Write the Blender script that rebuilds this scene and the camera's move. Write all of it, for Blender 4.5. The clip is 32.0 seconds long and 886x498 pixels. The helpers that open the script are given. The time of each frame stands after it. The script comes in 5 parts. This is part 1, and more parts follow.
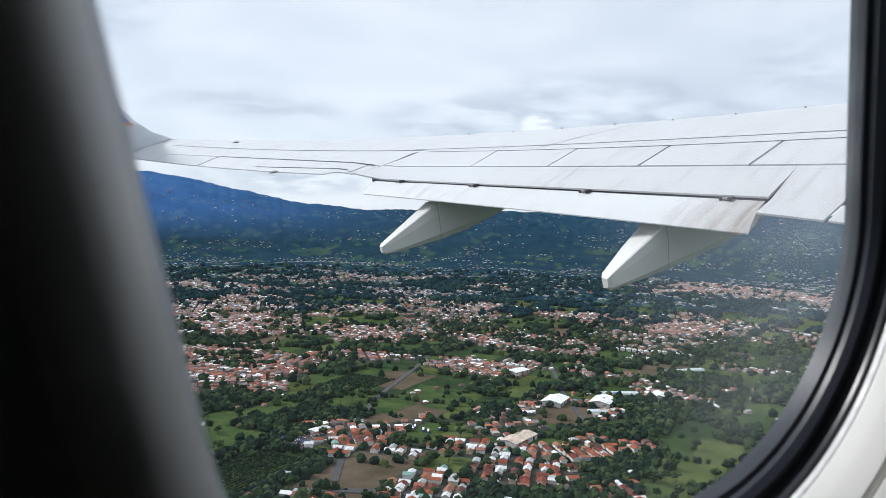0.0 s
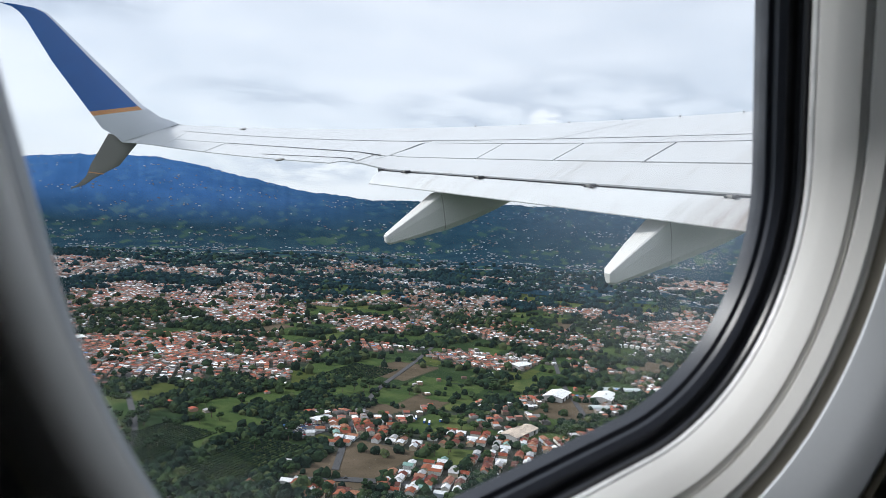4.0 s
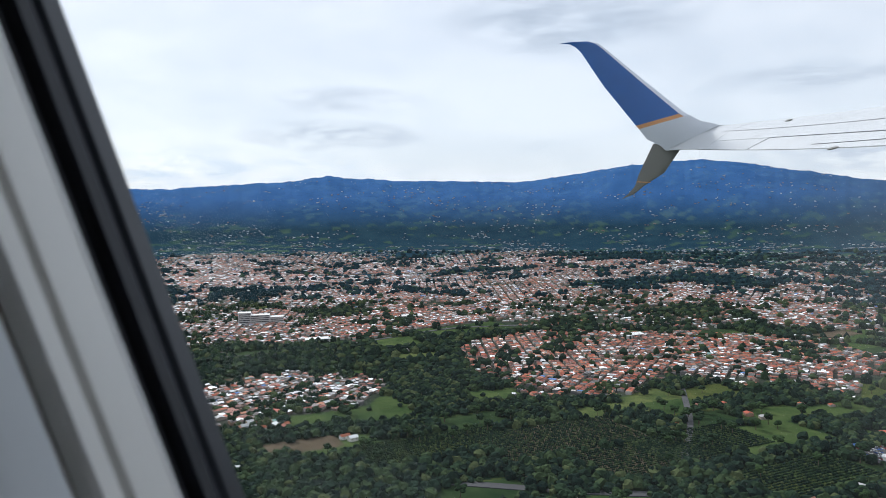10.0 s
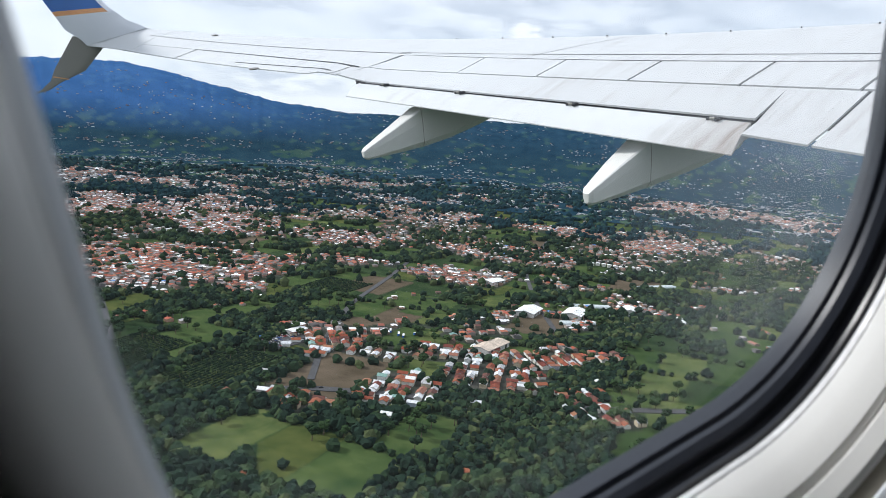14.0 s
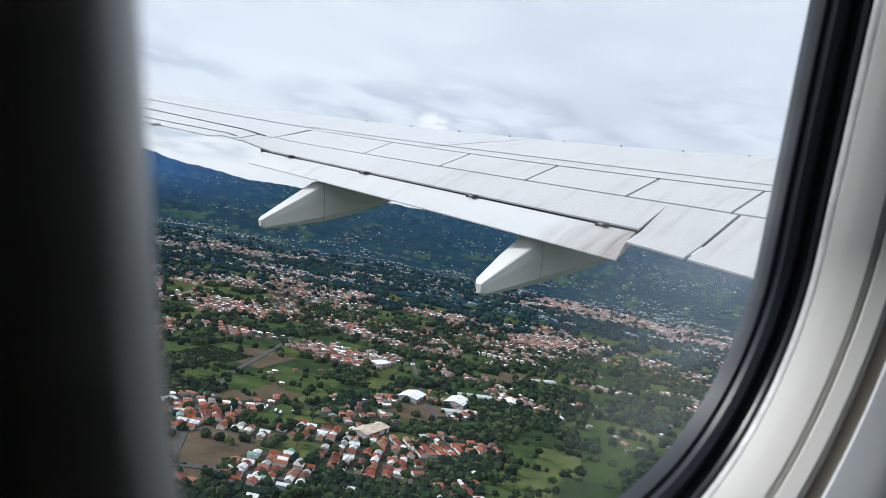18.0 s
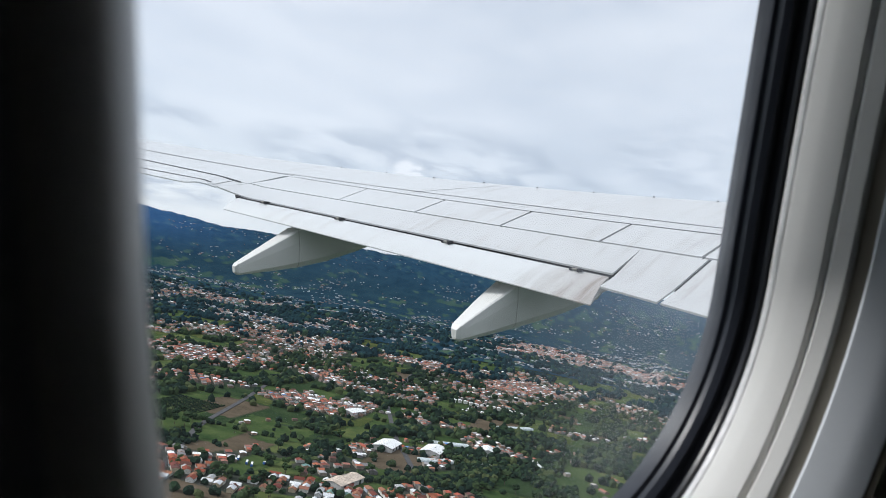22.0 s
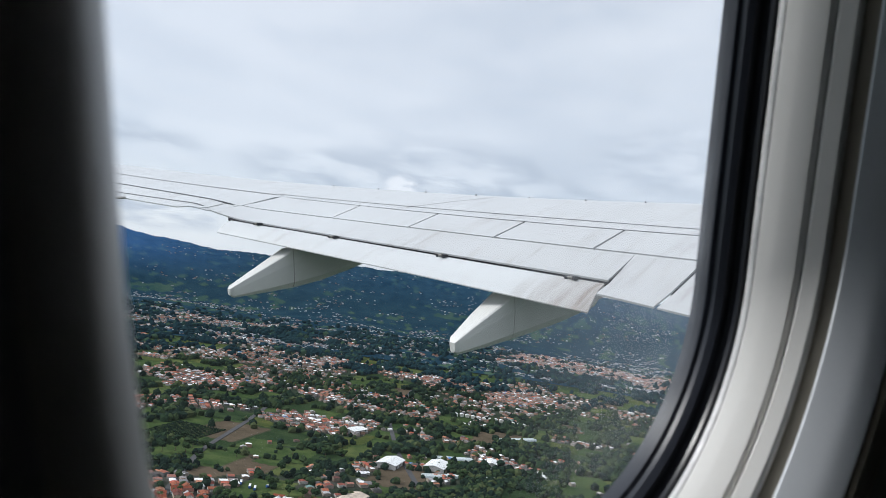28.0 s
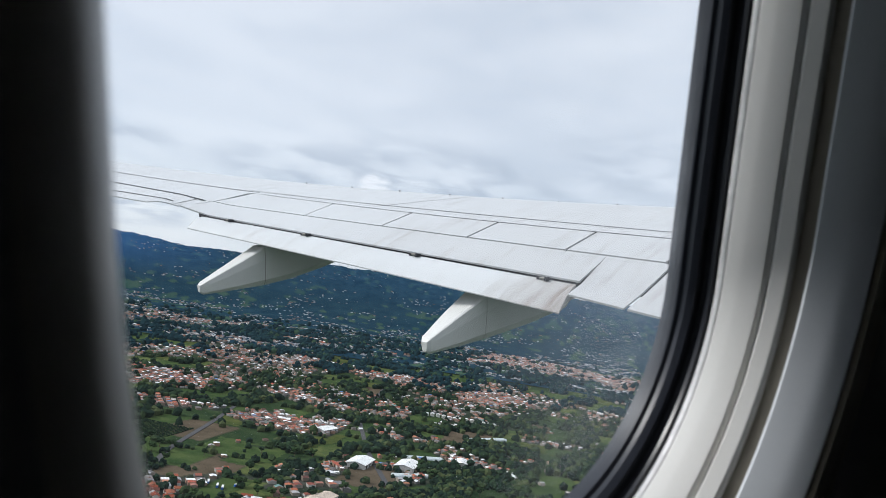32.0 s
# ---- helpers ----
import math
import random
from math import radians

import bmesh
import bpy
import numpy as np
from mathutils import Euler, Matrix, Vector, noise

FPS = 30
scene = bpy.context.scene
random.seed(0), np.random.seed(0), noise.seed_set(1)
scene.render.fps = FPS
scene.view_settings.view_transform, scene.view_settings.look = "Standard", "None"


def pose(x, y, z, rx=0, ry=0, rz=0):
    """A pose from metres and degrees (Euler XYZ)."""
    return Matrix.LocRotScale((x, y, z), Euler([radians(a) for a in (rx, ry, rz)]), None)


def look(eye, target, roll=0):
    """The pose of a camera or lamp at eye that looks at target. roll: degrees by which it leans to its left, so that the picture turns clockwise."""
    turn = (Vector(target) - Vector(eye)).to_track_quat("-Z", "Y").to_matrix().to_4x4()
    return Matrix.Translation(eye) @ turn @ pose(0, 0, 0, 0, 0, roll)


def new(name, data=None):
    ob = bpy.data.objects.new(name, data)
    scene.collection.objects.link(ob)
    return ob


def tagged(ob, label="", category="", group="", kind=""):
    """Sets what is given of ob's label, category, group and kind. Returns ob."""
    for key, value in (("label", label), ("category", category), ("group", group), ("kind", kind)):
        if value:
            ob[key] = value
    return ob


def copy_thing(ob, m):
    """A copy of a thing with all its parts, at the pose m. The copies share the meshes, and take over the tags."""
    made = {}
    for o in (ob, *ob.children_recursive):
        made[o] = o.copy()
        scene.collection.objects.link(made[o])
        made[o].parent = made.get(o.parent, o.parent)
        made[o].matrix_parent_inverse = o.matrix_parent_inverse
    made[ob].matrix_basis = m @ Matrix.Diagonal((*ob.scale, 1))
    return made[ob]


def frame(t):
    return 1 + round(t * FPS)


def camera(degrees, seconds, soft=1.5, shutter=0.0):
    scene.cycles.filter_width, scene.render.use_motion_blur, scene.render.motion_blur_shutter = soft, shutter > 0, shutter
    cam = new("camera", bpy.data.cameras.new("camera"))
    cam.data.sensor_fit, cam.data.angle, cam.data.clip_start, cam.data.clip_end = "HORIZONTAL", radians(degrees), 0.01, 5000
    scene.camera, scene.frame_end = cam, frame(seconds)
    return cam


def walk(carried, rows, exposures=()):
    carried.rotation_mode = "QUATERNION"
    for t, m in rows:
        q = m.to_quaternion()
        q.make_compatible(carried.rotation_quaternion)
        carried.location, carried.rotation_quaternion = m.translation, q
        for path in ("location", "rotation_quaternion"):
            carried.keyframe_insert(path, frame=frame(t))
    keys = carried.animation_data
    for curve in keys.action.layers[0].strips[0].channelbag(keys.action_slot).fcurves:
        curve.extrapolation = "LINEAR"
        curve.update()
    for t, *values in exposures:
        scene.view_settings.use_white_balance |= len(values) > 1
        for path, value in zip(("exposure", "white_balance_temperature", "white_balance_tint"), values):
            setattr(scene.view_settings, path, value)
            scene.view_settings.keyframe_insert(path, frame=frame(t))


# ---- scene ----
# The aeroplane is drawn in its own axes (x forward, y outboard to port, z up the cabin) and laid into the world by AIR:
# it climbs with its nose up, HEIGHT metres above the valley floor. World z is up, y points away from the cabin window.
HEIGHT = 240.0
EYE0 = Vector((-12.744, 1.647, 1.891))
AIR = Matrix.Translation((0, 0, HEIGHT)) @ Matrix(((0.9585, 0.0837, -0.2723, 0), (-0.0867, 0.9962, 0.0010, 0), (0.2715, 0.0225, 0.9622, 0), (0, 0, 0, 1))) @ Matrix.Translation(-EYE0)

cam = camera(63.75, 32.0, soft=0.65)
cam.data.dof.use_dof = True
cam.data.dof.focus_distance = 14.0
cam.data.dof.aperture_fstop = 26.0
PATH = [
    (0, (-12.7605, 1.646, 1.898), (-11.7845, 3.351, 1.525), -10.92),
    (0.5, (-12.7585, 1.645, 1.907), (-11.7155, 3.302, 1.499), -12.25),
    (1, (-12.7575, 1.621, 1.912), (-11.7055, 3.285, 1.558), -9.07),
    (1.5, (-12.7265, 1.644, 1.899), (-11.7325, 3.355, 1.602), -7.70),
    (2, (-12.6905, 1.649, 1.880), (-11.7505, 3.390, 1.586), -9.53),
    (2.5, (-12.7115, 1.646, 1.871), (-11.8065, 3.402, 1.561), -9.74),
    (3, (-12.7495, 1.625, 1.872), (-11.8605, 3.370, 1.463), -10.37),
    (3.5, (-12.7465, 1.643, 1.870), (-11.7835, 3.352, 1.476), -8.32),
    (4, (-12.7515, 1.619, 1.883), (-11.7935, 3.331, 1.492), -9.63),
    (4.5, (-12.7585, 1.627, 1.911), (-11.8245, 3.345, 1.491), -6.75),
    (6.5, (-12.7450, 1.640, 1.880), (-11.9820, 3.428, 1.413), -11.76),
    (7, (-12.7460, 1.628, 1.883), (-12.1080, 3.477, 1.466), -13.27),
    (7.5, (-12.7340, 1.647, 1.887), (-12.3300, 3.589, 1.629), -14.48),
    (8, (-12.7140, 1.663, 1.885), (-12.5280, 3.643, 1.678), -14.17),
    (8.5, (-12.6970, 1.649, 1.879), (-12.8420, 3.641, 1.776), -14.62),
    (9, (-12.6870, 1.646, 1.872), (-12.8810, 3.636, 1.810), -19.12),
    (9.5, (-12.6820, 1.647, 1.878), (-13.0290, 3.616, 1.920), -17.49),
    (10, (-12.6770, 1.648, 1.881), (-13.0920, 3.603, 1.837), -16.39),
    (10.5, (-12.6750, 1.648, 1.881), (-13.1440, 3.591, 1.827), -15.44),
    (11, (-12.6730, 1.648, 1.878), (-13.0880, 3.604, 1.825), -13.57),
    (11.5, (-12.6760, 1.648, 1.885), (-12.9840, 3.624, 1.836), -14.70),
    (12, (-12.6760, 1.648, 1.891), (-12.9400, 3.628, 1.803), -14.93),
    (12.5, (-12.6840, 1.648, 1.890), (-12.9070, 3.629, 1.730), -13.68),
    (13, (-12.6950, 1.648, 1.888), (-12.5560, 3.622, 1.596), -15.56),
    (13.5, (-12.7192, 1.650, 1.888), (-11.8982, 3.399, 1.370), -12.77),
    (14, (-12.7532, 1.662, 1.892), (-11.8002, 3.305, 1.266), -8.35),
    (14.5, (-12.7522, 1.651, 1.891), (-11.7182, 3.247, 1.273), -7.16),
    (15, (-12.7552, 1.656, 1.895), (-11.5632, 3.151, 1.310), -4.00),
    (15.5, (-12.7600, 1.647, 1.903), (-11.5000, 3.149, 1.508), -3.07),
    (17.5, (-12.7674, 1.655, 1.907), (-11.5284, 3.160, 1.459), -0.74),
    (18, (-12.7654, 1.663, 1.897), (-11.5224, 3.169, 1.468), -0.51),
    (18.5, (-12.7604, 1.651, 1.891), (-11.4994, 3.149, 1.483), 0.20),
    (19, (-12.7674, 1.658, 1.894), (-11.5064, 3.162, 1.506), -0.00),
    (19.5, (-12.7684, 1.650, 1.893), (-11.5174, 3.162, 1.507), -0.43),
    (20, (-12.7684, 1.655, 1.895), (-11.5124, 3.175, 1.558), -0.67),
    (20.5, (-12.7624, 1.650, 1.892), (-11.5114, 3.173, 1.552), -0.97),
    (21, (-12.7684, 1.656, 1.893), (-11.5124, 3.181, 1.578), -0.34),
    (21.5, (-12.7734, 1.649, 1.894), (-11.4764, 3.143, 1.601), -0.44),
    (22, (-12.7694, 1.655, 1.894), (-11.4574, 3.134, 1.591), -0.35),
    (22.5, (-12.7714, 1.648, 1.891), (-11.4794, 3.140, 1.568), -1.51),
    (23, (-12.7654, 1.646, 1.885), (-11.4524, 3.125, 1.589), -5.68),
    (23.5, (-12.7724, 1.645, 1.894), (-11.4584, 3.124, 1.596), -4.24),
    (24, (-12.7684, 1.650, 1.896), (-11.4644, 3.132, 1.578), -3.36),
    (24.5, (-12.7704, 1.646, 1.899), (-11.4614, 3.127, 1.599), -2.93),
    (26.5, (-12.7674, 1.648, 1.898), (-11.4674, 3.141, 1.613), -3.40),
    (27, (-12.7694, 1.649, 1.897), (-11.4554, 3.129, 1.605), -2.82),
    (27.5, (-12.7724, 1.648, 1.895), (-11.4434, 3.115, 1.609), -2.31),
    (28, (-12.7704, 1.649, 1.893), (-11.4434, 3.122, 1.628), -2.71),
    (28.5, (-12.7704, 1.648, 1.892), (-11.4434, 3.129, 1.672), -1.61),
    (29, (-12.7704, 1.652, 1.892), (-11.4464, 3.131, 1.648), -1.44),
    (29.5, (-12.7754, 1.649, 1.891), (-11.4684, 3.142, 1.647), -2.18),
    (30, (-12.7724, 1.652, 1.893), (-11.4204, 3.101, 1.630), -0.62),
    (30.5, (-12.7764, 1.646, 1.895), (-11.4064, 3.081, 1.638), -1.34),
    (31, (-12.7744, 1.648, 1.898), (-11.3864, 3.065, 1.643), -0.70),
    (31.5, (-12.7784, 1.645, 1.900), (-11.4214, 3.093, 1.650), -2.80),
    (32, (-12.7724, 1.649, 1.891), (-11.3904, 3.070, 1.622), -1.65),
]
walk(cam, [(t, AIR @ look(eye, target, roll)) for t, eye, target, roll in PATH], [(t, stops, 6160, 10) for t, stops in ((0, 0.05), (4.5, 0.05), (8, 0.0), (12.5, 0.0), (13.8, 0.15), (15.5, 0.08), (18, 0.0), (23, -0.07), (28, -0.11), (32, -0.1))])

# ---- sky and sun ----
world = bpy.data.worlds.new("overcast_sky")
scene.world = world
world.use_nodes = True
wt = world.node_tree
wt.nodes.clear()


wnode = wt.nodes.new
sky = wnode("ShaderNodeTexSky")
sky.sky_type, sky.sun_disc, sky.sun_elevation, sky.sun_rotation = "NISHITA", False, radians(38), radians(314)
sky_gain = wnode("ShaderNodeVectorMath")
sky_gain.operation = "SCALE"
sky_gain.inputs["Scale"].default_value = 0.16
wt.links.new(sky.outputs["Color"], sky_gain.inputs[0])
coord = wnode("ShaderNodeTexCoord")


def wmath(kind, a, b=None, clamp=False):
    """One arithmetic node of the sky; a and b are sockets or numbers."""
    n = wnode("ShaderNodeMath")
    n.operation, n.use_clamp = kind, clamp
    for socket, value in zip(n.inputs, (a, b)):
        if isinstance(value, (int, float)):
            socket.default_value = value
        elif value is not None:
            wt.links.new(value, socket)
    return n.outputs[0]


def wmix(fac, a, color):
    n = wnode("ShaderNodeMix")
    n.data_type = "RGBA"
    wt.links.new(fac, n.inputs[0])
    wt.links.new(a, n.inputs[6])
    n.inputs[7].default_value = (*color, 1)
    return n.outputs[2]


def wnoise(vec, scale, detail, rough, twist=0.0):
    n = wnode("ShaderNodeTexNoise")
    for key, value in (("Scale", scale), ("Detail", detail), ("Roughness", rough), ("Distortion", twist)):
        n.inputs[key].default_value = value
    wt.links.new(vec, n.inputs["Vector"])
    return n.outputs["Fac"]


# bearing and elevation of a place in the sky, in degrees
axes = wnode("ShaderNodeSeparateXYZ")
wt.links.new(coord.outputs["Generated"], axes.inputs[0])
sky_az = wmath("MULTIPLY", wmath("ARCTAN2", axes.outputs[0], axes.outputs[1]), 57.2958)
sky_el = wmath("MULTIPLY", wmath("ARCSINE", axes.outputs[2]), 57.2958)
flat_sky = wnode("ShaderNodeCombineXYZ")
wt.links.new(wmath("MULTIPLY", sky_az, 0.045), flat_sky.inputs[0])
wt.links.new(wmath("MULTIPLY", sky_el, 0.16), flat_sky.inputs[1])
flat_sky = flat_sky.outputs[0]
stretch = wnode("ShaderNodeMapping")
stretch.inputs["Scale"].default_value = (1.0, 1.0, 3.2)
stretch.inputs["Rotation"].default_value = (0.0, 0.05, 0.0)
wt.links.new(coord.outputs["Generated"], stretch.inputs["Vector"])
cloud_tone = wnode("ShaderNodeValToRGB")
cloud_tone.color_ramp.elements[0].position, cloud_tone.color_ramp.elements[0].color = 0.30, (0.76, 0.81, 0.88, 1)
cloud_tone.color_ramp.elements[1].position, cloud_tone.color_ramp.elements[1].color = 0.60, (0.985, 1.005, 1.04, 1)
wt.links.new(wnoise(stretch.outputs["Vector"], 3.0, 7.0, 0.6, 0.3), cloud_tone.inputs["Fac"])
overcast = wnode("ShaderNodeMix")
overcast.data_type = "RGBA"
overcast.inputs[0].default_value = 0.86
wt.links.new(sky_gain.outputs["Vector"], overcast.inputs[6])
wt.links.new(cloud_tone.outputs["Color"], overcast.inputs[7])
clouds = overcast.outputs[2]
# banks of cloud as (bearing, elevation, half width, half height, weight, colour)
wisp = wnoise(flat_sky, 4.0, 8.0, 0.62, 0.4)
puff = wnoise(flat_sky, 9.0, 8.0, 0.58)
GREY, PUFF, CLEAR = (0.56, 0.63, 0.73), (1.0, 1.02, 1.06), (0.60, 0.74, 0.90)
for a0, e0, wide, high, weight, tone, grain in (
    (-26, 2.6, 22, 2.6, 0.75, CLEAR, wisp), (-12, 1.6, 24, 2.0, 1.6, PUFF, puff), (50, 9.6, 15, 3.6, 1.15, GREY, wisp), (37, 8.6, 8, 2.2, 0.95, GREY, wisp), (65, 12.5, 9, 3.6, 0.95, GREY, wisp), (4, 14.4, 11, 2.8, 1.25, GREY, wisp),
    (-15, 5.9, 8, 1.3, 1.15, GREY, wisp), (-14, 8.6, 7, 1.2, 0.8, GREY, wisp), (21, 9.0, 8, 1.2, 0.9, GREY, wisp), (24, 3.6, 9, 1.6, 0.9, GREY, puff), (43.3, 8.3, 1.6, 1.3, 2.2, PUFF, puff), (57, 7.4, 3.0, 1.2, 1.6, PUFF, puff),
):
    q = wmath("ADD", wmath("POWER", wmath("DIVIDE", wmath("ABSOLUTE", wmath("SUBTRACT", sky_az, a0)), wide), 2.0), wmath("POWER", wmath("DIVIDE", wmath("ABSOLUTE", wmath("SUBTRACT", sky_el, e0)), high), 2.0))
    body = wmath("SUBTRACT", 1.0, q, True)
    ragged = wmath("MULTIPLY", wmath("SUBTRACT", grain, 0.40, True), 5.0, True)
    clouds = wmix(wmath("MULTIPLY", wmath("MULTIPLY", body, ragged), weight * 0.8, True), clouds, tone)
back = wnode("ShaderNodeBackground")
back.inputs["Strength"].default_value = 1.0
wt.links.new(clouds, back.inputs["Color"])
out = wnode("ShaderNodeOutputWorld")
wt.links.new(back.outputs["Background"], out.inputs["Surface"])

sun = new("sun", bpy.data.lights.new("sun", "SUN"))
sun.data.energy, sun.data.angle, sun.data.color = 3.1, radians(10), (1.0, 0.96, 0.9)
sun.matrix_world = look((-880, 850, 960), (0, 0, 0))

# ---- materials ----


def material(name, color, rough=0.6, metal=0.0, vary=0.12, scale=3.0, fine=40.0, bump=0.0, coat=0.0):
    """A surface with broad stains and a fine grain over its base colour."""
    m = bpy.data.materials.new(name)
    m.use_nodes = True
    nt = m.node_tree
    b = nt.nodes["Principled BSDF"]
    b.inputs["Roughness"].default_value, b.inputs["Metallic"].default_value = rough, metal
    b.inputs["Coat Weight"].default_value = coat
    tc = nt.nodes.new("ShaderNodeTexCoord")
    big, small = nt.nodes.new("ShaderNodeTexNoise"), nt.nodes.new("ShaderNodeTexNoise")
    big.inputs["Scale"].default_value, small.inputs["Scale"].default_value = scale, fine
    big.inputs["Detail"].default_value = 4.0
    for n in (big, small):
        nt.links.new(tc.outputs["Object"], n.inputs["Vector"])
    add = nt.nodes.new("ShaderNodeMath")
    add.operation = "MULTIPLY_ADD"
    add.inputs[1].default_value = 0.4
    nt.links.new(small.outputs["Fac"], add.inputs[0])
    nt.links.new(big.outputs["Fac"], add.inputs[2])
    ramp = nt.nodes.new("ShaderNodeValToRGB")
    r = ramp.color_ramp
    r.elements[0].position, r.elements[1].position = 0.4, 1.0
    r.elements[0].color = (*[c * (1 - vary) for c in color], 1)
    r.elements[1].color = (*[min(1, c * (1 + vary)) for c in color], 1)
    nt.links.new(add.outputs[0], ramp.inputs["Fac"])
    nt.links.new(ramp.outputs["Color"], b.inputs["Base Color"])
    if bump:
        bn = nt.nodes.new("ShaderNodeBump")
        bn.inputs["Strength"].default_value, bn.inputs["Distance"].default_value = bump, 0.01
        nt.links.new(small.outputs["Fac"], bn.inputs["Height"])
        nt.links.new(bn.outputs["Normal"], b.inputs["Normal"])
    return m


def island_material(name, stops, rough=0.7, vary_scale=0.3, shine=0.25):
    """Each loose piece of a joined mesh takes its own colour from the stops."""
    m = bpy.data.materials.new(name)
    m.use_nodes = True
    nt = m.node_tree
    b = nt.nodes["Principled BSDF"]
    b.inputs["Roughness"].default_value = rough
    b.inputs["Specular IOR Level"].default_value = shine
    g = nt.nodes.new("ShaderNodeNewGeometry")
    ramp = nt.nodes.new("ShaderNodeValToRGB")
    r = ramp.color_ramp
    r.interpolation = "CONSTANT"
    while len(r.elements) < len(stops):
        r.elements.new(0.5)
    for e, (p, c) in zip(r.elements, stops):
        e.position, e.color = p, (*c, 1)
    nt.links.new(g.outputs["Random Per Island"], ramp.inputs["Fac"])
    tc, no = nt.nodes.new("ShaderNodeTexCoord"), nt.nodes.new("ShaderNodeTexNoise")
    no.inputs["Scale"].default_value, no.inputs["Detail"].default_value = vary_scale, 5.0
    nt.links.new(tc.outputs["Object"], no.inputs["Vector"])
    span = nt.nodes.new("ShaderNodeMapRange")
    span.inputs["To Min"].default_value, span.inputs["To Max"].default_value = 0.6, 1.4
    nt.links.new(no.outputs["Fac"], span.inputs["Value"])
    mul = nt.nodes.new("ShaderNodeVectorMath")
    mul.operation = "SCALE"
    nt.links.new(ramp.outputs["Color"], mul.inputs[0])
    nt.links.new(span.outputs["Result"], mul.inputs["Scale"])
    nt.links.new(mul.outputs["Vector"], b.inputs["Base Color"])
    return m


WHITE = material("white_wing_paint", (0.60, 0.61, 0.615), 0.38, vary=0.03, scale=1.2, fine=25, coat=0.15)


def streaked(m, soil, reach):
    """Chordwise dirt streaks over a paint, and a brown tone, soot on the flap, that fades out along the span from one y
    to another.
    """
    nt = m.node_tree
    b, ramp = nt.nodes["Principled BSDF"], next(n for n in nt.nodes if n.type == "VALTORGB")
    tc, mp, no = nt.nodes.new("ShaderNodeTexCoord"), nt.nodes.new("ShaderNodeMapping"), nt.nodes.new("ShaderNodeTexNoise")
    mp.inputs["Scale"].default_value = (0.7, 7.0, 1.0)
    no.inputs["Scale"].default_value, no.inputs["Detail"].default_value = 1.6, 7.0
    nt.links.new(tc.outputs["Object"], mp.inputs["Vector"])
    nt.links.new(mp.outputs["Vector"], no.inputs["Vector"])
    dirt = nt.nodes.new("ShaderNodeMapRange")
    dirt.inputs["From Min"].default_value, dirt.inputs["From Max"].default_value, dirt.inputs["To Max"].default_value = 0.52, 0.82, 0.30
    nt.links.new(no.outputs["Fac"], dirt.inputs["Value"])
    xyz, fade, mul, total = nt.nodes.new("ShaderNodeSeparateXYZ"), nt.nodes.new("ShaderNodeMapRange"), nt.nodes.new("ShaderNodeMath"), nt.nodes.new("ShaderNodeMath")
    nt.links.new(tc.outputs["Object"], xyz.inputs[0])
    nt.links.new(xyz.outputs[1], fade.inputs["Value"])
    fade.inputs["From Min"].default_value, fade.inputs["From Max"].default_value = reach
    fade.inputs["To Min"].default_value, fade.inputs["To Max"].default_value = soil, 0.0
    mul.operation, total.operation = "MULTIPLY", "MULTIPLY_ADD"
    nt.links.new(fade.outputs["Result"], total.inputs[0])
    total.inputs[1].default_value = 1.0
    grain = nt.nodes.new("ShaderNodeMapRange")
    grain.inputs["To Min"].default_value, grain.inputs["To Max"].default_value = 0.5, 1.4
    nt.links.new(no.outputs["Fac"], grain.inputs["Value"])
    nt.links.new(fade.outputs["Result"], mul.inputs[0])
    nt.links.new(grain.outputs["Result"], mul.inputs[1])
    nt.links.new(mul.outputs[0], total.inputs[0])
    nt.links.new(dirt.outputs["Result"], total.inputs[2])
    mix = nt.nodes.new("ShaderNodeMix")
    mix.data_type = "RGBA"
    mix.inputs[7].default_value = (0.24, 0.19, 0.155, 1)
    nt.links.new(total.outputs[0], mix.inputs[0])
    nt.links.new(ramp.outputs["Color"], mix.inputs[6])
    nt.links.new(mix.outputs[2], b.inputs["Base Color"])
    return m


# Inner wing toned darker and browner, fading out by y = 9.5.
streaked(WHITE, 0.24, (4.6, 9.5))
FLAP = streaked(material("soiled_flap_paint", (0.63, 0.64, 0.64), 0.42, vary=0.06, scale=1.2, fine=25, coat=0.1), 0.75, (5.75, 6.7))
GASKET = material("grey_gasket", (0.030, 0.034, 0.045), 0.4, vary=0.25, fine=200)
DARK = material("dark_gap", (0.03, 0.03, 0.035), 0.8)
FAIRING = material("grey_white_fairing_paint", (0.70, 0.69, 0.66), 0.42, vary=0.08, scale=2, coat=0.1)
STRAKE = material("grey_paint", (0.19, 0.185, 0.16), 0.5)
BLUE = material("blue_paint", (0.011, 0.105, 0.37), 0.34, vary=0.12, coat=0.2)
ORANGE = material("orange_paint", (0.62, 0.30, 0.12), 0.4)
PALE = material("pale_winglet_paint", (0.62, 0.64, 0.68), 0.4, vary=0.06)
METAL = material("leading_edge_metal", (0.72, 0.74, 0.80), 0.4, 0.15, vary=0.05)
RUBBER = material("black_rubber", (0.010, 0.011, 0.016), 0.34, vary=0.3, fine=300)
REVEAL = material("light_grey_plastic", (0.84, 0.83, 0.80), 0.42, vary=0.03, fine=900)
BEAD = material("rough_sealant", (0.80, 0.80, 0.80), 0.4, vary=0.12, scale=60, fine=420, bump=0.12)
TRACK = material("beige_shade_track", (0.27, 0.24, 0.19), 0.6, vary=0.1, fine=200)
PANEL = material("grey_cabin_panel", (0.64, 0.67, 0.70), 0.6, vary=0.04, fine=900)
DARK_BOX = material("dark_box_lining", (0.11, 0.09, 0.075), 0.9)

# ---- mesh helpers ----


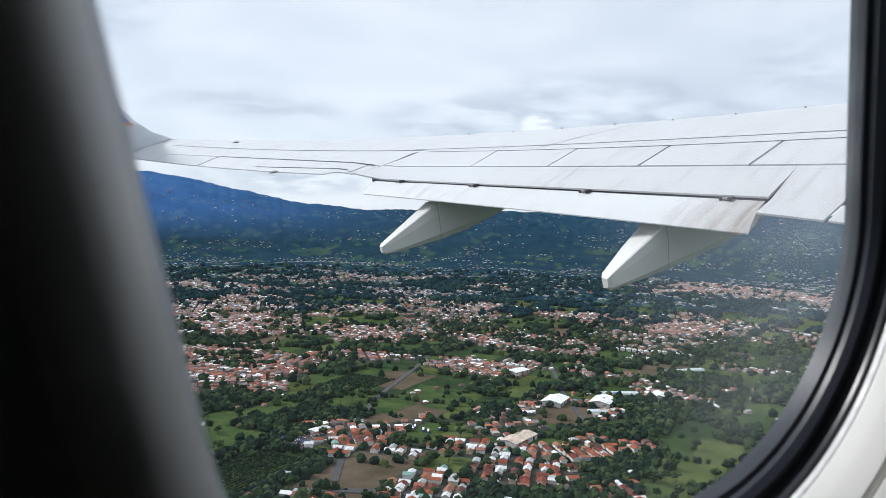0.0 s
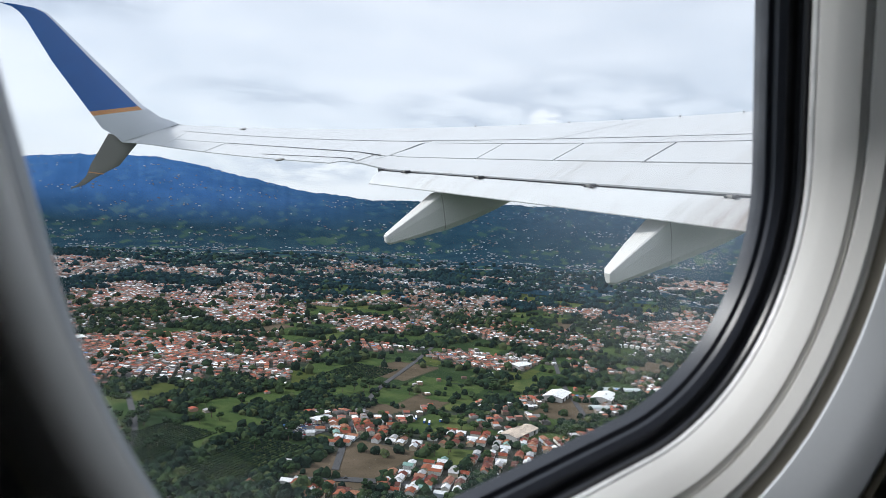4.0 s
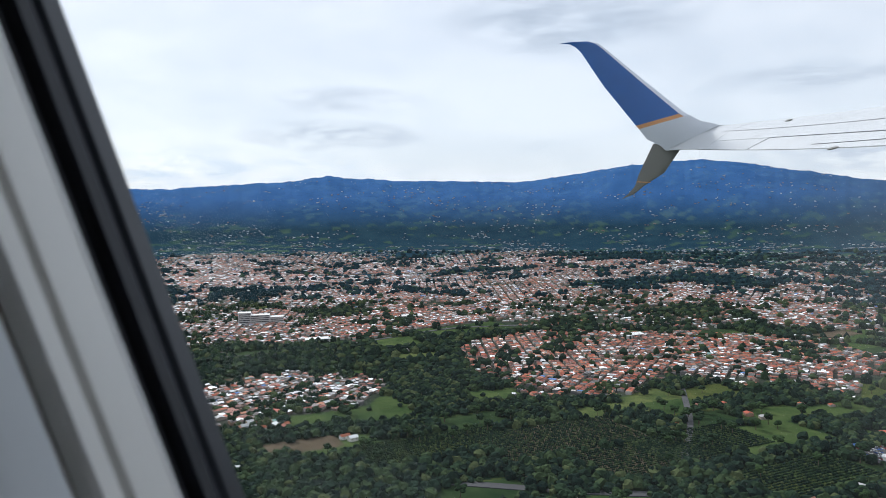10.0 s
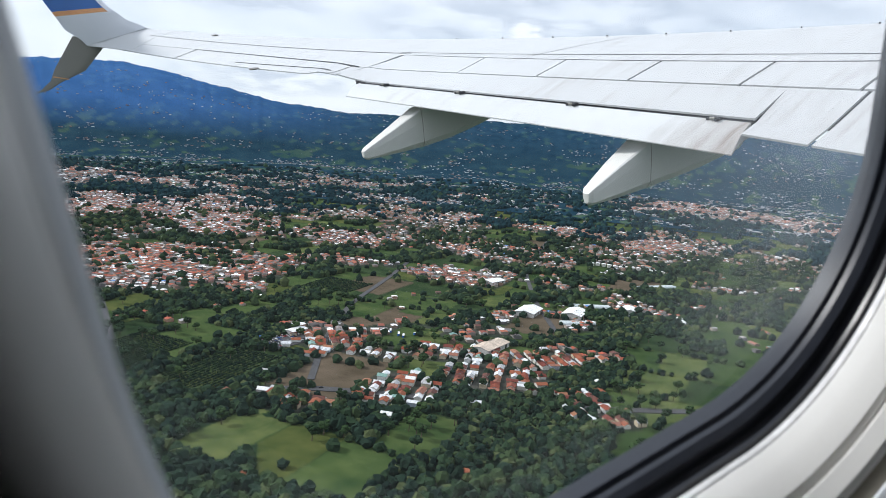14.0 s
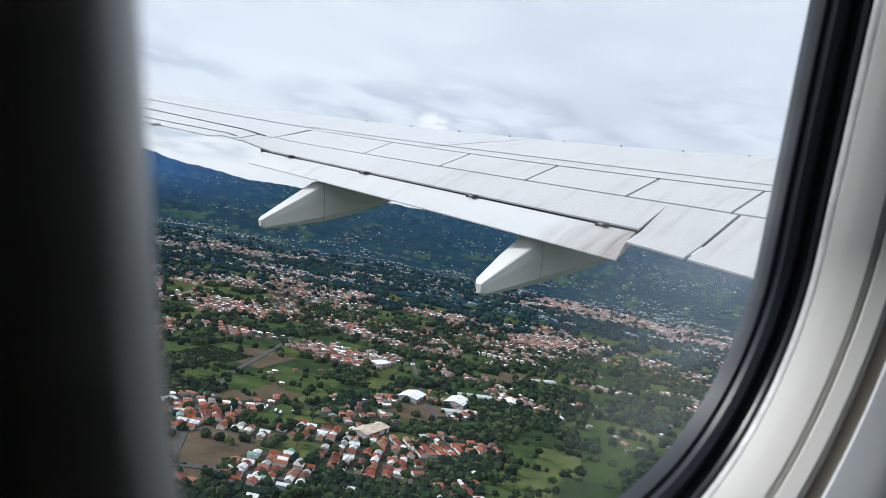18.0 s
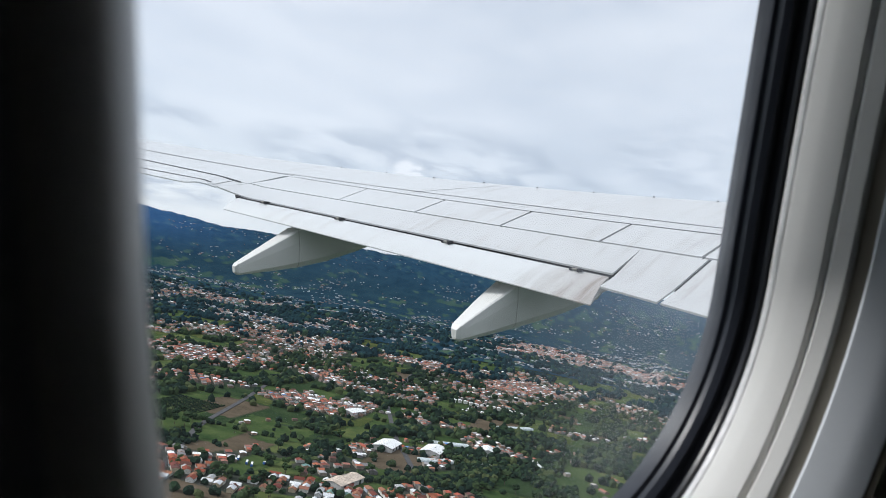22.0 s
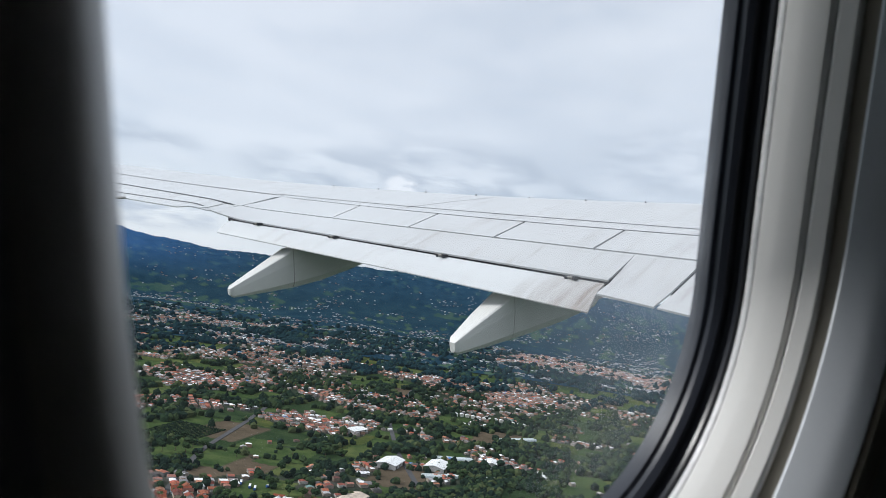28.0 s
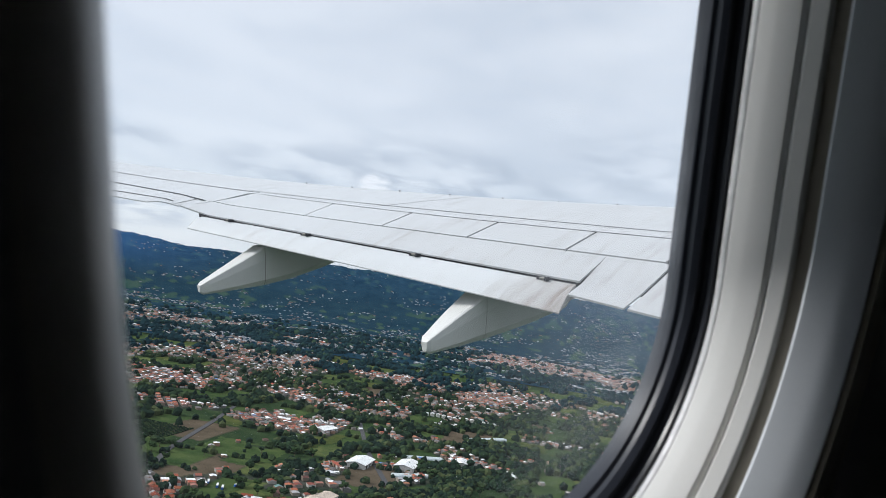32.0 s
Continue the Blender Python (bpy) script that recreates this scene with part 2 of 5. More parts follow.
def part(name, bm, mat, parent=None, label="", smooth=True, matrix=None, crease=42):
    """Links a bmesh as one mesh object under a thing, or as a thing laid into the world by matrix."""
    me = bpy.data.meshes.new(name)
    bm.to_mesh(me)
    bm.free()
    for m in mat if isinstance(mat, (list, tuple)) else (mat,):
        me.materials.append(m)
    if smooth:
        for p in me.polygons:
            p.use_smooth = True
        me.set_sharp_from_angle(angle=radians(crease))
    ob = new(name, me)
    if parent is not None:
        ob.parent = parent
    elif matrix is not None:
        ob.matrix_world = matrix
    if label:
        ob["label"] = label
    return ob


def raw(name, verts, faces, mats, indices=None, parent=None, smooth=False):
    me = bpy.data.meshes.new(name)
    me.from_pydata(verts, [], faces)
    for m in mats:
        me.materials.append(m)
    if indices is not None:
        me.polygons.foreach_set("material_index", np.asarray(indices, np.int32))
    me.polygons.foreach_set("use_smooth", np.full(len(me.polygons), smooth))
    me.update()
    ob = new(name, me)
    if parent is not None:
        ob.parent = parent
    return ob


def thing(name, label, category, group="", matrix=None, kind=""):
    ob = new(name)
    ob.empty_display_size = 0.1
    if matrix is not None:
        ob.matrix_world = matrix
    return tagged(ob, label, category, group, kind)


def loft(rings, closed=True, caps=True):
    """A skin over rings of equally many points."""
    bm = bmesh.new()
    rows = [[bm.verts.new(p) for p in ring] for ring in rings]
    n = len(rows[0])
    for a, b in zip(rows, rows[1:]):
        for i in range(n if closed else n - 1):
            j = (i + 1) % n
            bm.faces.new((a[i], a[j], b[j], b[i]))
    if caps:
        bm.faces.new(rows[0][::-1])
        bm.faces.new(rows[-1])
    bmesh.ops.recalc_face_normals(bm, faces=bm.faces)
    return bm


def box(bm, centre, size, turn=None):
    m = Matrix.Translation(centre) @ (turn or Matrix()) @ Matrix.Diagonal((*size, 1))
    return bmesh.ops.create_cube(bm, size=1.0, matrix=m)["verts"]


# ---- the wing ----


def lead_x(y):
    return -0.523 * y


def trail_x(y):
    return -6.95 - 0.29 * (y - 5.8)


def poly(y, a, b, c):
    return (a * y + b) * y + c


def wing_z(y, f):
    """The upper skin's height over the span y and the chord fraction f."""
    z22, z57 = poly(y, 0.0056, -0.0218, 1.012), poly(y, 0.005, 0.0043, 0.7106)
    outer_rear = [(0.57, z57), (0.8, 0.1412 * y - 0.2846), (1.0, poly(y, 0.0049, -0.003, 0.663))]
    t = poly(y, 0.0004, 0.1144, -0.1847)
    inner_rear = [(0.57, z57), (0.62, poly(y, 0.004, 0.0287, 0.5665)), (0.78, poly(y, 0.0013, 0.0771, 0.2295)), (0.93, t), (1.0, 0.1761 * y - 0.5913)]
    thick = 0.36 * (1 - y / 24)
    pts = [(0.0, z22 - 1.15 * thick), (0.03, z22 - 0.72 * thick), (0.09, z22 - 0.28 * thick), (0.22, z22), (0.4, 0.45 * z22 + 0.55 * z57 + 0.06 * thick)]
    k = min(1.0, max(0.0, (y - 11.0) / 0.8))
    z = [float(np.interp(f, [p for p, _ in pts + rear], [h for _, h in pts + rear])) for rear in (inner_rear, outer_rear)]
    return z[0] * (1 - k) + z[1] * k


def wing_point(y, f, lift=0.0):
    return Vector((lead_x(y) + (trail_x(y) - lead_x(y)) * f, y, wing_z(y, f) + lift))


def slab(corners, nu, nv, top, depth):
    """A thick panel over a four-cornered patch (y, f), its upper face on the surface given by top(y, f)."""
    bm = bmesh.new()
    (y0, f0), (y1, f1), (y2, f2), (y3, f3) = corners
    grid = []
    for i in range(nu + 1):
        u = i / nu
        row = []
        for j in range(nv + 1):
            v = j / nv
            y = (1 - u) * ((1 - v) * y0 + v * y3) + u * ((1 - v) * y1 + v * y2)
            f = (1 - u) * ((1 - v) * f0 + v * f3) + u * ((1 - v) * f1 + v * f2)
            p = top(y, f)
            row.append((bm.verts.new(p), bm.verts.new(p - Vector((0, 0, depth(y, f))))))
        grid.append(row)
    for i in range(nu):
        for j in range(nv):
            a, b, c, d = grid[i][j], grid[i + 1][j], grid[i + 1][j + 1], grid[i][j + 1]
            bm.faces.new((a[0], b[0], c[0], d[0]))
            bm.faces.new((d[1], c[1], b[1], a[1]))
    edge = [grid[i][0] for i in range(nu + 1)] + [grid[nu][j] for j in range(1, nv + 1)] + [grid[i][nv] for i in range(nu - 1, -1, -1)] + [grid[0][j] for j in range(nv - 1, 0, -1)]
    for a, b in zip(edge, edge[1:] + edge[:1]):
        bm.faces.new((a[0], a[1], b[1], b[0]))
    bmesh.ops.recalc_face_normals(bm, faces=bm.faces)
    return bm


wing = thing("aircraft_wing", "white airliner wing with partly lowered flaps and a blue winglet", "aircraft wing", matrix=AIR)


def flat_shade(ob):
    for p in ob.data.polygons:
        p.use_smooth = False
    return ob


def panel(name, corners, nu, nv, depth=0.02, mat=None, label="", lift=0.0):
    ob = part(name, slab(corners, nu, nv, lambda y, f: wing_point(y, f, lift), lambda y, f: depth), mat or WHITE, wing, label)
    return flat_shade(ob) if nv < 3 else ob


# body of the wing: a dark inner structure that shows in the gaps, and a lower skin
def inner(y, f):
    return wing_point(y, f, -0.025)


part("wing_structure", slab([(1.9, 0.02), (11.3, 0.02), (11.05, 0.90), (1.9, 0.90)], 30, 14, inner, lambda y, f: 0.02 + 0.40 * (1 - y / 22) * max(0.0, 1 - f) ** 0.7), DARK, wing, "dark wing structure between the panels")
part("wing_structure", slab([(11.3, 0.02), (17.2, 0.02), (17.2, 0.81), (11.8, 0.80)], 30, 14, inner, lambda y, f: 0.02), DARK, wing, "dark wing structure between the panels")
part("lower_skin", slab([(11.3, 0.01), (17.4, 0.01), (17.4, 0.8), (11.3, 0.8)], 30, 14, lambda y, f: wing_point(y, f, -0.05 - 0.26 * (1 - y / 22) * math.sin(math.pi * min(1.0, 0.12 + 0.88 * f / 0.8)) ** 0.8), lambda y, f: 0.015), WHITE, wing, "white lower skin of the outer wing")
front = part("front_skin", slab([(1.9, 0.0), (17.6, 0.0), (17.6, 0.566), (1.9, 0.566)], 60, 16, wing_point, lambda y, f: 0.02), WHITE, wing)
panel("rear_spar_skin", [(1.9, 0.567), (11.08, 0.567), (11.08, 0.616), (1.9, 0.616)], 30, 1)
panel("outer_skin", [(11.10, 0.574), (17.6, 0.574), (17.6, 0.80), (11.31, 0.792)], 26, 4)
for a, b in ((1.95, 5.30), (5.33, 6.34), (6.37, 7.49), (7.52, 8.62), (8.645, 9.76), (9.78, 11.06)):
    panel("spoiler", [(a, 0.621), (b, 0.621), (b + (0.22 if b > 11 else 0), 0.779), (a, 0.779)], 6, 2)
panel("flap_vane", [(5.904, 0.787), (11.29, 0.787), (11.47, 0.920), (5.904, 0.920)], 20, 3)
panel("thrust_gate_panel", [(5.25, 0.787), (5.904, 0.787), (5.84, 1.0), (5.295, 1.0)], 4, 6)
panel("inboard_flap", [(1.9, 0.787), (5.215, 0.787), (5.26, 1.0), (1.9, 1.0)], 8, 6)
panel("aileron", [(11.55, 0.806), (15.2, 0.806), (15.34, 1.0), (11.6, 1.0)], 14, 4, 0.015)
panel("corner_panel", [(11.335, 0.790), (11.535, 0.797), (11.585, 0.99), (11.49, 0.93)], 3, 3, 0.012, None, "small white corner panel outboard of the flap", -0.006)
panel("tip_panel", [(15.23, 0.806), (17.6, 0.806), (17.6, 1.0), (15.38, 1.0)], 10, 4, 0.015)


def flap_point(y, f):
    k = (f - 0.935) / 0.125
    z0, z1 = poly(y, 0.0004, 0.1144, -0.1847) - 0.014, poly(y, -0.0015, 0.1614, -0.5942)
    return Vector((lead_x(y) + (trail_x(y) - lead_x(y)) * f, y, z0 + (z1 - z0) * k + 0.035 * math.sin(math.pi * k)))


part("outboard_flap", slab([(5.905, 0.935), (11.0, 0.935), (10.87, 1.06), (5.79, 1.06)], 24, 6, flap_point, lambda y, f: 0.012 + 0.13 * (1.06 - f) / 0.125), FLAP, wing, "lowered white trailing-edge flap, soiled at its inner end")

# Black strip laid in the flap gap; its colour stands for the shade there.
part("flap_slot", slab([(5.93, 0.900), (11.20, 0.900), (11.05, 0.942), (5.92, 0.942)], 24, 1, lambda y, f: wing_point(y, f, -0.045), lambda y, f: 0.03), DARK, wing, "dark strip for the shade in the slot ahead of the flap", smooth=False)
for y in (10.52, 9.27, 7.74, 6.23):
    bm = bmesh.new()
    c = flap_point(y, 0.9405) + Vector((0, 0, 0.012))
    for s in (-1, 1):
        box(bm, c + Vector((0, 0.05 * s, 0)), (0.085, 0.035, 0.03))
    box(bm, c + Vector((0.02, 0, 0)), (0.045, 0.13, 0.03))
    bmesh.ops.bevel(bm, geom=bm.edges[:], offset=0.006, segments=2, affect="EDGES")
    hinge = part("flap_hinge", bm, DARK, wing, "dark metal flap hinge bracket")
    bm = bmesh.new()
    bmesh.ops.create_cone(bm, cap_ends=True, segments=12, radius1=0.014, radius2=0.014, depth=0.06, matrix=Matrix.Translation(c + Vector((-0.022, 0, 0.008))) @ Matrix.Rotation(radians(90), 4, "X"))
    part("hinge_pin", bm, STRAKE, hinge, "grey metal hinge pin")

for k in range(9):
    y = 5.4 + 0.72 * k
    bm = bmesh.new()
    bmesh.ops.create_cone(bm, cap_ends=True, segments=10, radius1=0.011, radius2=0.008, depth=0.02, matrix=Matrix.Translation(wing_point(y, 0.235, 0.012)))
    part("wing_stud", bm, DARK, wing, "small dark stud on the wing")


def seam(name, a, b, bend, wide, label):
    """A thin dark joint on the upper skin, from one (y, f) to another, bowed by bend."""
    bm = bmesh.new()
    last = None
    for i in range(17):
        k = i / 16
        y, f = a[0] + (b[0] - a[0]) * k, a[1] + (b[1] - a[1]) * k + bend * math.sin(math.pi * k)
        p, q = wing_point(y, f - wide, 0.003), wing_point(y, f + wide, 0.003)
        now = bm.verts.new(p), bm.verts.new(q)
        if last:
            bm.faces.new((last[0], last[1], now[1], now[0]))
        last = now
    bmesh.ops.recalc_face_normals(bm, faces=bm.faces)
    return part(name, bm, DARK, wing, label, smooth=False)


seam("front_joint", (11.3, 0.552), (5.1, 0.572), -0.026, 0.0026, "long dark joint behind the front skin")
seam("spoiler_gap", (10.95, 0.6185), (2.0, 0.6185), 0.0, 0.0022, "dark gap ahead of the spoilers")
seam("skin_joint", (9.25, 0.555), (8.72, 0.26), 0.0, 0.0035, "fine curved skin joint")
seam("skin_joint", (4.6, 0.562), (4.1, 0.3), 0.0, 0.002, "fine curved skin joint")
seam("skin_joint", (11.2, 0.570), (17.3, 0.571), 0.0, 0.0042, "fine skin joint near the tip")
seam("aileron_gap", (15.16, 0.803), (11.42, 0.797), 0.0, 0.0055, "dark hinge gap ahead of the aileron")
seam("tab_gap", (13.75, 0.944), (11.65, 0.903), 0.0, 0.0045, "dark hinge line of the aileron tab")
seam("tab_gap", (15.18, 0.81), (15.36, 0.985), 0.0, 0.006, "dark gap at the end of the aileron")
# flush rivet heads on the upper skin, in rows from one (y, f) to another
bm = bmesh.new()
for a, b, count in (((5.80, 0.80), (5.80, 0.97), 13), ((5.38, 0.80), (5.40, 0.97), 13), ((5.4, 0.80), (8.4, 0.80), 48), ((5.2, 0.548), (11.0, 0.53), 60), ((5.95, 0.905), (11.0, 0.905), 56)):
    for i in range(count):
        k = (i + 0.5) / count
        bmesh.ops.create_circle(bm, cap_ends=True, segments=6, radius=0.006, matrix=Matrix.Translation(wing_point(a[0] + (b[0] - a[0]) * k, a[1] + (b[1] - a[1]) * k, 0.004)))
tagged(part("rivets", bm, STRAKE, wing, smooth=False), "rows of small grey rivet heads", kind="stuff")
for y in (15.9, 13.1):
    bm = bmesh.new()
    bmesh.ops.create_uvsphere(bm, u_segments=12, v_segments=6, radius=1.0, matrix=Matrix.Translation(wing_point(y, 0.30 if y > 15 else 1.0, -0.01)) @ Matrix.Diagonal((0.07, 0.16, 0.02, 1)))
    part("wing_fitting", bm, STRAKE, wing, "small grey streamlined fitting")


def fairing(name, stations):
    """A flap track fairing: rounded cross sections (x, y, bottom, top, width) from tail to nose."""
    rings = []
    for x, y, lo, hi, w in stations:
        shape = [(-0.86, 1), (0.86, 1), (1, 0.93), (1, 0.35), (0.82, -0.7), (0.5, -1), (-0.5, -1), (-0.82, -0.7), (-1, 0.35), (-1, 0.93)]
        ring = [(x, y + px * w / 2, (lo + hi) / 2 + pz * (hi - lo) / 2) for px, pz in shape]
        rings.append(ring)
    ob = part(name, loft(rings), FAIRING, wing, "pale grey pointed flap track fairing", smooth=False)
    x, y, lo, hi, w = stations[3]
    band = [[(x + dx, y + (px - y) * 1.012, (lo + hi) / 2 + (pz - (lo + hi) / 2) * 1.01) for _, px, pz in rings[3]] for dx in (-0.0035, 0.0035)]
    part("fairing_joint", loft(band, caps=False), STRAKE, ob, "fine dark joint round the fairing", smooth=False)
    return ob


fairing("flap_track_fairing", [(x + 0.06, y - 0.055, lo, hi, w) for x, y, lo, hi, w in [(-8.06, 6.93, -0.12, -0.02, 0.08), (-8.02, 6.93, -0.15, 0.02, 0.14), (-7.65, 6.94, -0.155, 0.19, 0.25), (-7.26, 6.95, -0.15, 0.35, 0.34), (-6.9, 6.95, -0.14, 0.42, 0.37), (-6.4, 6.95, -0.12, 0.45, 0.36), (-5.7, 6.95, -0.06, 0.45, 0.3)]])
fairing("flap_track_fairing", [(-8.96, 9.85, 0.29, 0.37, 0.07), (-8.92, 9.85, 0.255, 0.40, 0.13), (-8.5, 9.86, 0.25, 0.58, 0.23), (-8.1, 9.88, 0.25, 0.75, 0.31), (-7.7, 9.88, 0.28, 0.80, 0.33), (-7.2, 9.88, 0.36, 0.84, 0.32), (-6.6, 9.88, 0.48, 0.84, 0.26)])


def blade(sections, y, thickness, n=9, front=(0.0, 1.0)):
    """An upright aerofoil through (leading x, z, trailing x, z) sections, from the chord fraction front[0] to front[1]."""
    rings = []
    for lx, lz, tx, tz in sections:
        ring = []
        for side in (1, -1):
            order = range(n + 1) if side > 0 else range(n, -1, -1)
            for i in order:
                c = front[0] + (front[1] - front[0]) * i / n
                t = thickness * 5 * (0.2969 * math.sqrt(c) - 0.126 * c - 0.3516 * c * c + 0.2843 * c**3 - 0.1015 * c**4) + 0.004
                chord = math.hypot(tx - lx, tz - lz)
                ring.append((lx + (tx - lx) * c, y(lz) - side * t * chord, lz + (tz - lz) * c))
        rings.append(ring)
    return loft(rings)


def winglet_y(z):
    return 17.6 + 0.05 * max(0.0, z - 2.8)


W_LOW = [(-9.62, 2.41, -10.80, 2.23), (-9.74, 2.49, -10.88, 2.36), (-9.96, 2.61, -11.1, 2.56), (-10.14, 2.80, -11.20, 2.82)]
W_BAND = [(-10.14, 2.80, -11.20, 2.82), (-10.22, 2.88, -11.24, 2.91)]
W_TOP = [(-10.22, 2.88, -11.24, 2.91), (-10.84, 3.82, -11.66, 3.95), (-11.39, 4.68, -11.91, 4.78), (-11.51, 4.85, -11.99, 4.93), (-11.67, 4.96, -12.09, 5.03), (-11.97, 5.05, -12.28, 5.12)]
part("winglet_root", blade(W_LOW, winglet_y, 0.09), PALE, wing, "pale grey root of the winglet")
part("winglet_band", blade(W_BAND, winglet_y, 0.09, front=(0.115, 1)), ORANGE, wing, "thin orange band")
part("winglet_blade", blade(W_TOP, winglet_y, 0.09, front=(0.115, 1)), BLUE, wing, "deep blue upswept winglet blade")
part("winglet_edge", blade(W_BAND[:1] + W_TOP, winglet_y, 0.092, front=(0, 0.113)), METAL, wing, "bare metal leading edge of the winglet")
part("winglet_strake", blade([(-10.42, 2.22, -10.99, 2.44), (-10.94, 1.77, -11.45, 1.90), (-11.42, 1.62, -11.60, 1.67), (-11.66, 1.51, -11.78, 1.55), (-11.93, 1.48, -11.945, 1.485)], lambda z: 17.7, 0.08), STRAKE, wing, "dark grey downswept strake under the winglet")

part("strake_band", blade([(-11.25, 1.658, -11.535, 1.762), (-11.285, 1.649, -11.55, 1.743)], lambda z: 17.7, 0.098), ORANGE, wing, "thin orange band round the strake")


def tip_section(k):
    """The skin between the wing's tip and the foot of the winglet: k from 0 on the wing to 1 on the winglet."""
    y, upper, lower = 16.9 + 0.7 * k, [], []
    s = k * k
    for i in range(11):
        f = i / 10
        p, q = wing_point(y, f, 0.004), Vector((-9.62 - 1.18 * f, 17.6, 2.41 - 0.18 * f + 0.035 * math.sin(math.pi * f)))
        r = p + (q - p) * s
        upper.append(tuple(r))
        lower.append((r.x, r.y, r.z - 0.012 - 0.05 * math.sin(math.pi * f)))
    return upper + lower[::-1]


part("winglet_fillet", loft([tip_section(k / 8) for k in range(9)]), WHITE, wing, "white skin that blends wing tip and winglet")

# ---- the cabin window ----
WIN = Matrix.Translation((-12.6528, 1.752, 1.9605)) @ Matrix.Rotation(radians(6.23), 4, "X")
DEEP = 0.0563


def outline(d, grow=0.0, n=128):
    """The window opening d metres inboard of the pane: a rounded oblong that widens towards the cabin."""
    k = max(0.0, d / DEEP)
    k = min(0.35 * k + 0.65 * k * k, 1.0)
    a, b = 0.1019 + 0.0196 * k + grow, 0.1814 + 0.0261 * k + grow
    rx, rz = 0.0655 + 0.058 * k + grow, 0.0655 + 0.0895 * k + grow
    cx, cz = 0.0018 + 0.0237 * k, -0.0132 * k
    pts = []
    for i in range(n):
        t = 2 * math.pi * (i + 0.5) / n
        sx, sz = ((1, 1), (-1, 1), (-1, -1), (1, -1))[int(t / (math.pi / 2))]
        pts.append((cx + sx * (a - rx) + rx * math.cos(t), -d, cz + sz * (b - rz) + rz * math.sin(t)))
    return pts


window = thing("window_1", "oval-cornered airliner cabin window with black seal and light grey surround", "window", matrix=AIR @ WIN, kind="structure")


def ring(name, profile, mat, label):
    """A ring swept round the opening; profile of (depth, grow), closed."""
    return part(name, loft([outline(d, g) for d, g in profile + profile[:1]], caps=False), mat, window, label, crease=18)


ring("gasket", [(-0.004, 0.0), (0.0006, 0.0), (0.0016, 0.0010), (0.0032, 0.0006), (0.0052, 0.0013), (0.0056, 0.003), (0.0056, 0.02), (-0.004, 0.02)], GASKET, "dull grey gasket against the pane")
ring("seal", [(0.0056, 0.0030), (0.0062, 0.0042), (0.0080, 0.0044), (0.0085, 0.0024), (0.0096, 0.0020), (0.0101, 0.0034), (0.0108, 0.0032), (0.0108, 0.02), (0.0056, 0.02)], RUBBER, "black rubber window seal")
ring("sealant_bead", [(0.0108, 0.0022), (0.0114, 0.0012), (0.0126, 0.0009), (0.0133, 0.0013), (0.0133, 0.02), (0.0108, 0.02)], BEAD, "rough whitish sealant bead")
ring("surround", [(0.0133, 0.0008), (0.0140, 0.0006), (0.0172, 0.0003), (0.0180, 0.0001), (0.0235, 0.0), (0.0244, 0.0012), (0.0244, 0.02), (0.0133, 0.02)], REVEAL, "light grey plastic window surround")
ring("shade_groove", [(0.0244, 0.0050), (0.0252, 0.0050), (0.0252, 0.02), (0.0244, 0.02)], DARK, "thin dark shade groove")
ring("shade_frame", [(0.0252, 0.0010), (0.0257, 0.0002), (0.0297, 0.0), (0.0302, 0.001), (0.0302, 0.02), (0.0252, 0.02)], REVEAL, "light grey shade frame")
ring("shade_track", [(0.0302, 0.0036), (0.0344, 0.0036), (0.0344, 0.02), (0.0302, 0.02)], TRACK, "beige shade track")
ring("inner_lip", [(0.0344, 0.0006), (0.0351, 0.0), (0.042, 0.0), (0.0455, 0.0006), (0.049, 0.0022), (0.049, 0.03), (0.0344, 0.03)], PANEL, "grey rounded inner lip of the window")
ring("bevel_groove", [(0.049, 0.0036), (0.0508, 0.0044), (0.0508, 0.03), (0.049, 0.03)], TRACK, "dark panel joint")


def sidewall_edge(aft, fore):
    """Loops round the opening that follow one profile of (depth, grow) on its aft side and another on its fore side."""
    loops = []
    for (d0, g0), (d1, g1) in zip(aft, fore):
        loop = []
        for p, q in zip(outline(d0, g0), outline(d1, g1)):
            k = min(1.0, max(0.0, (p[0] + 0.07) / 0.09))
            k = k * k * (3 - 2 * k)
            loop.append(tuple(u + (v - u) * k for u, v in zip(p, q)))
        loops.append(loop)
    return loops


edge_loops = sidewall_edge([(0.0508, 0.0026), (0.0532, 0.0032), (0.0533, 0.0048), (0.0540, 0.0050), (0.0541, 0.0035), (0.056, 0.0042), (0.0605, 0.0064), (0.0632, 0.0088), (0.0642, 0.0130)], [(0.0508, 0.0032), (0.0509, 0.0038), (0.0510, 0.0043), (0.0512, 0.0048), (0.0513, 0.0053), (0.0515, 0.006), (0.052, 0.0085), (0.0522, 0.011), (0.0524, 0.0135)])
part("bevel", loft(edge_loops, caps=False), REVEAL, window, "pale moulded edge of the sidewall")

GLASS = bpy.data.materials.new("window_acrylic")
GLASS.use_nodes = True
nt = GLASS.node_tree
nt.nodes.remove(nt.nodes["Principled BSDF"])
clear, gloss, mixer = nt.nodes.new("ShaderNodeBsdfTransparent"), nt.nodes.new("ShaderNodeBsdfGlossy"), nt.nodes.new("ShaderNodeMixShader")
clear.inputs["Color"].default_value = (0.97, 0.98, 0.985, 1)
gloss.inputs["Roughness"].default_value = 0.03
mixer.inputs[0].default_value = 0.02
nt.links.new(clear.outputs[0], mixer.inputs[1])
nt.links.new(gloss.outputs[0], mixer.inputs[2])
nt.links.new(mixer.outputs[0], nt.nodes["Material Output"].inputs["Surface"])
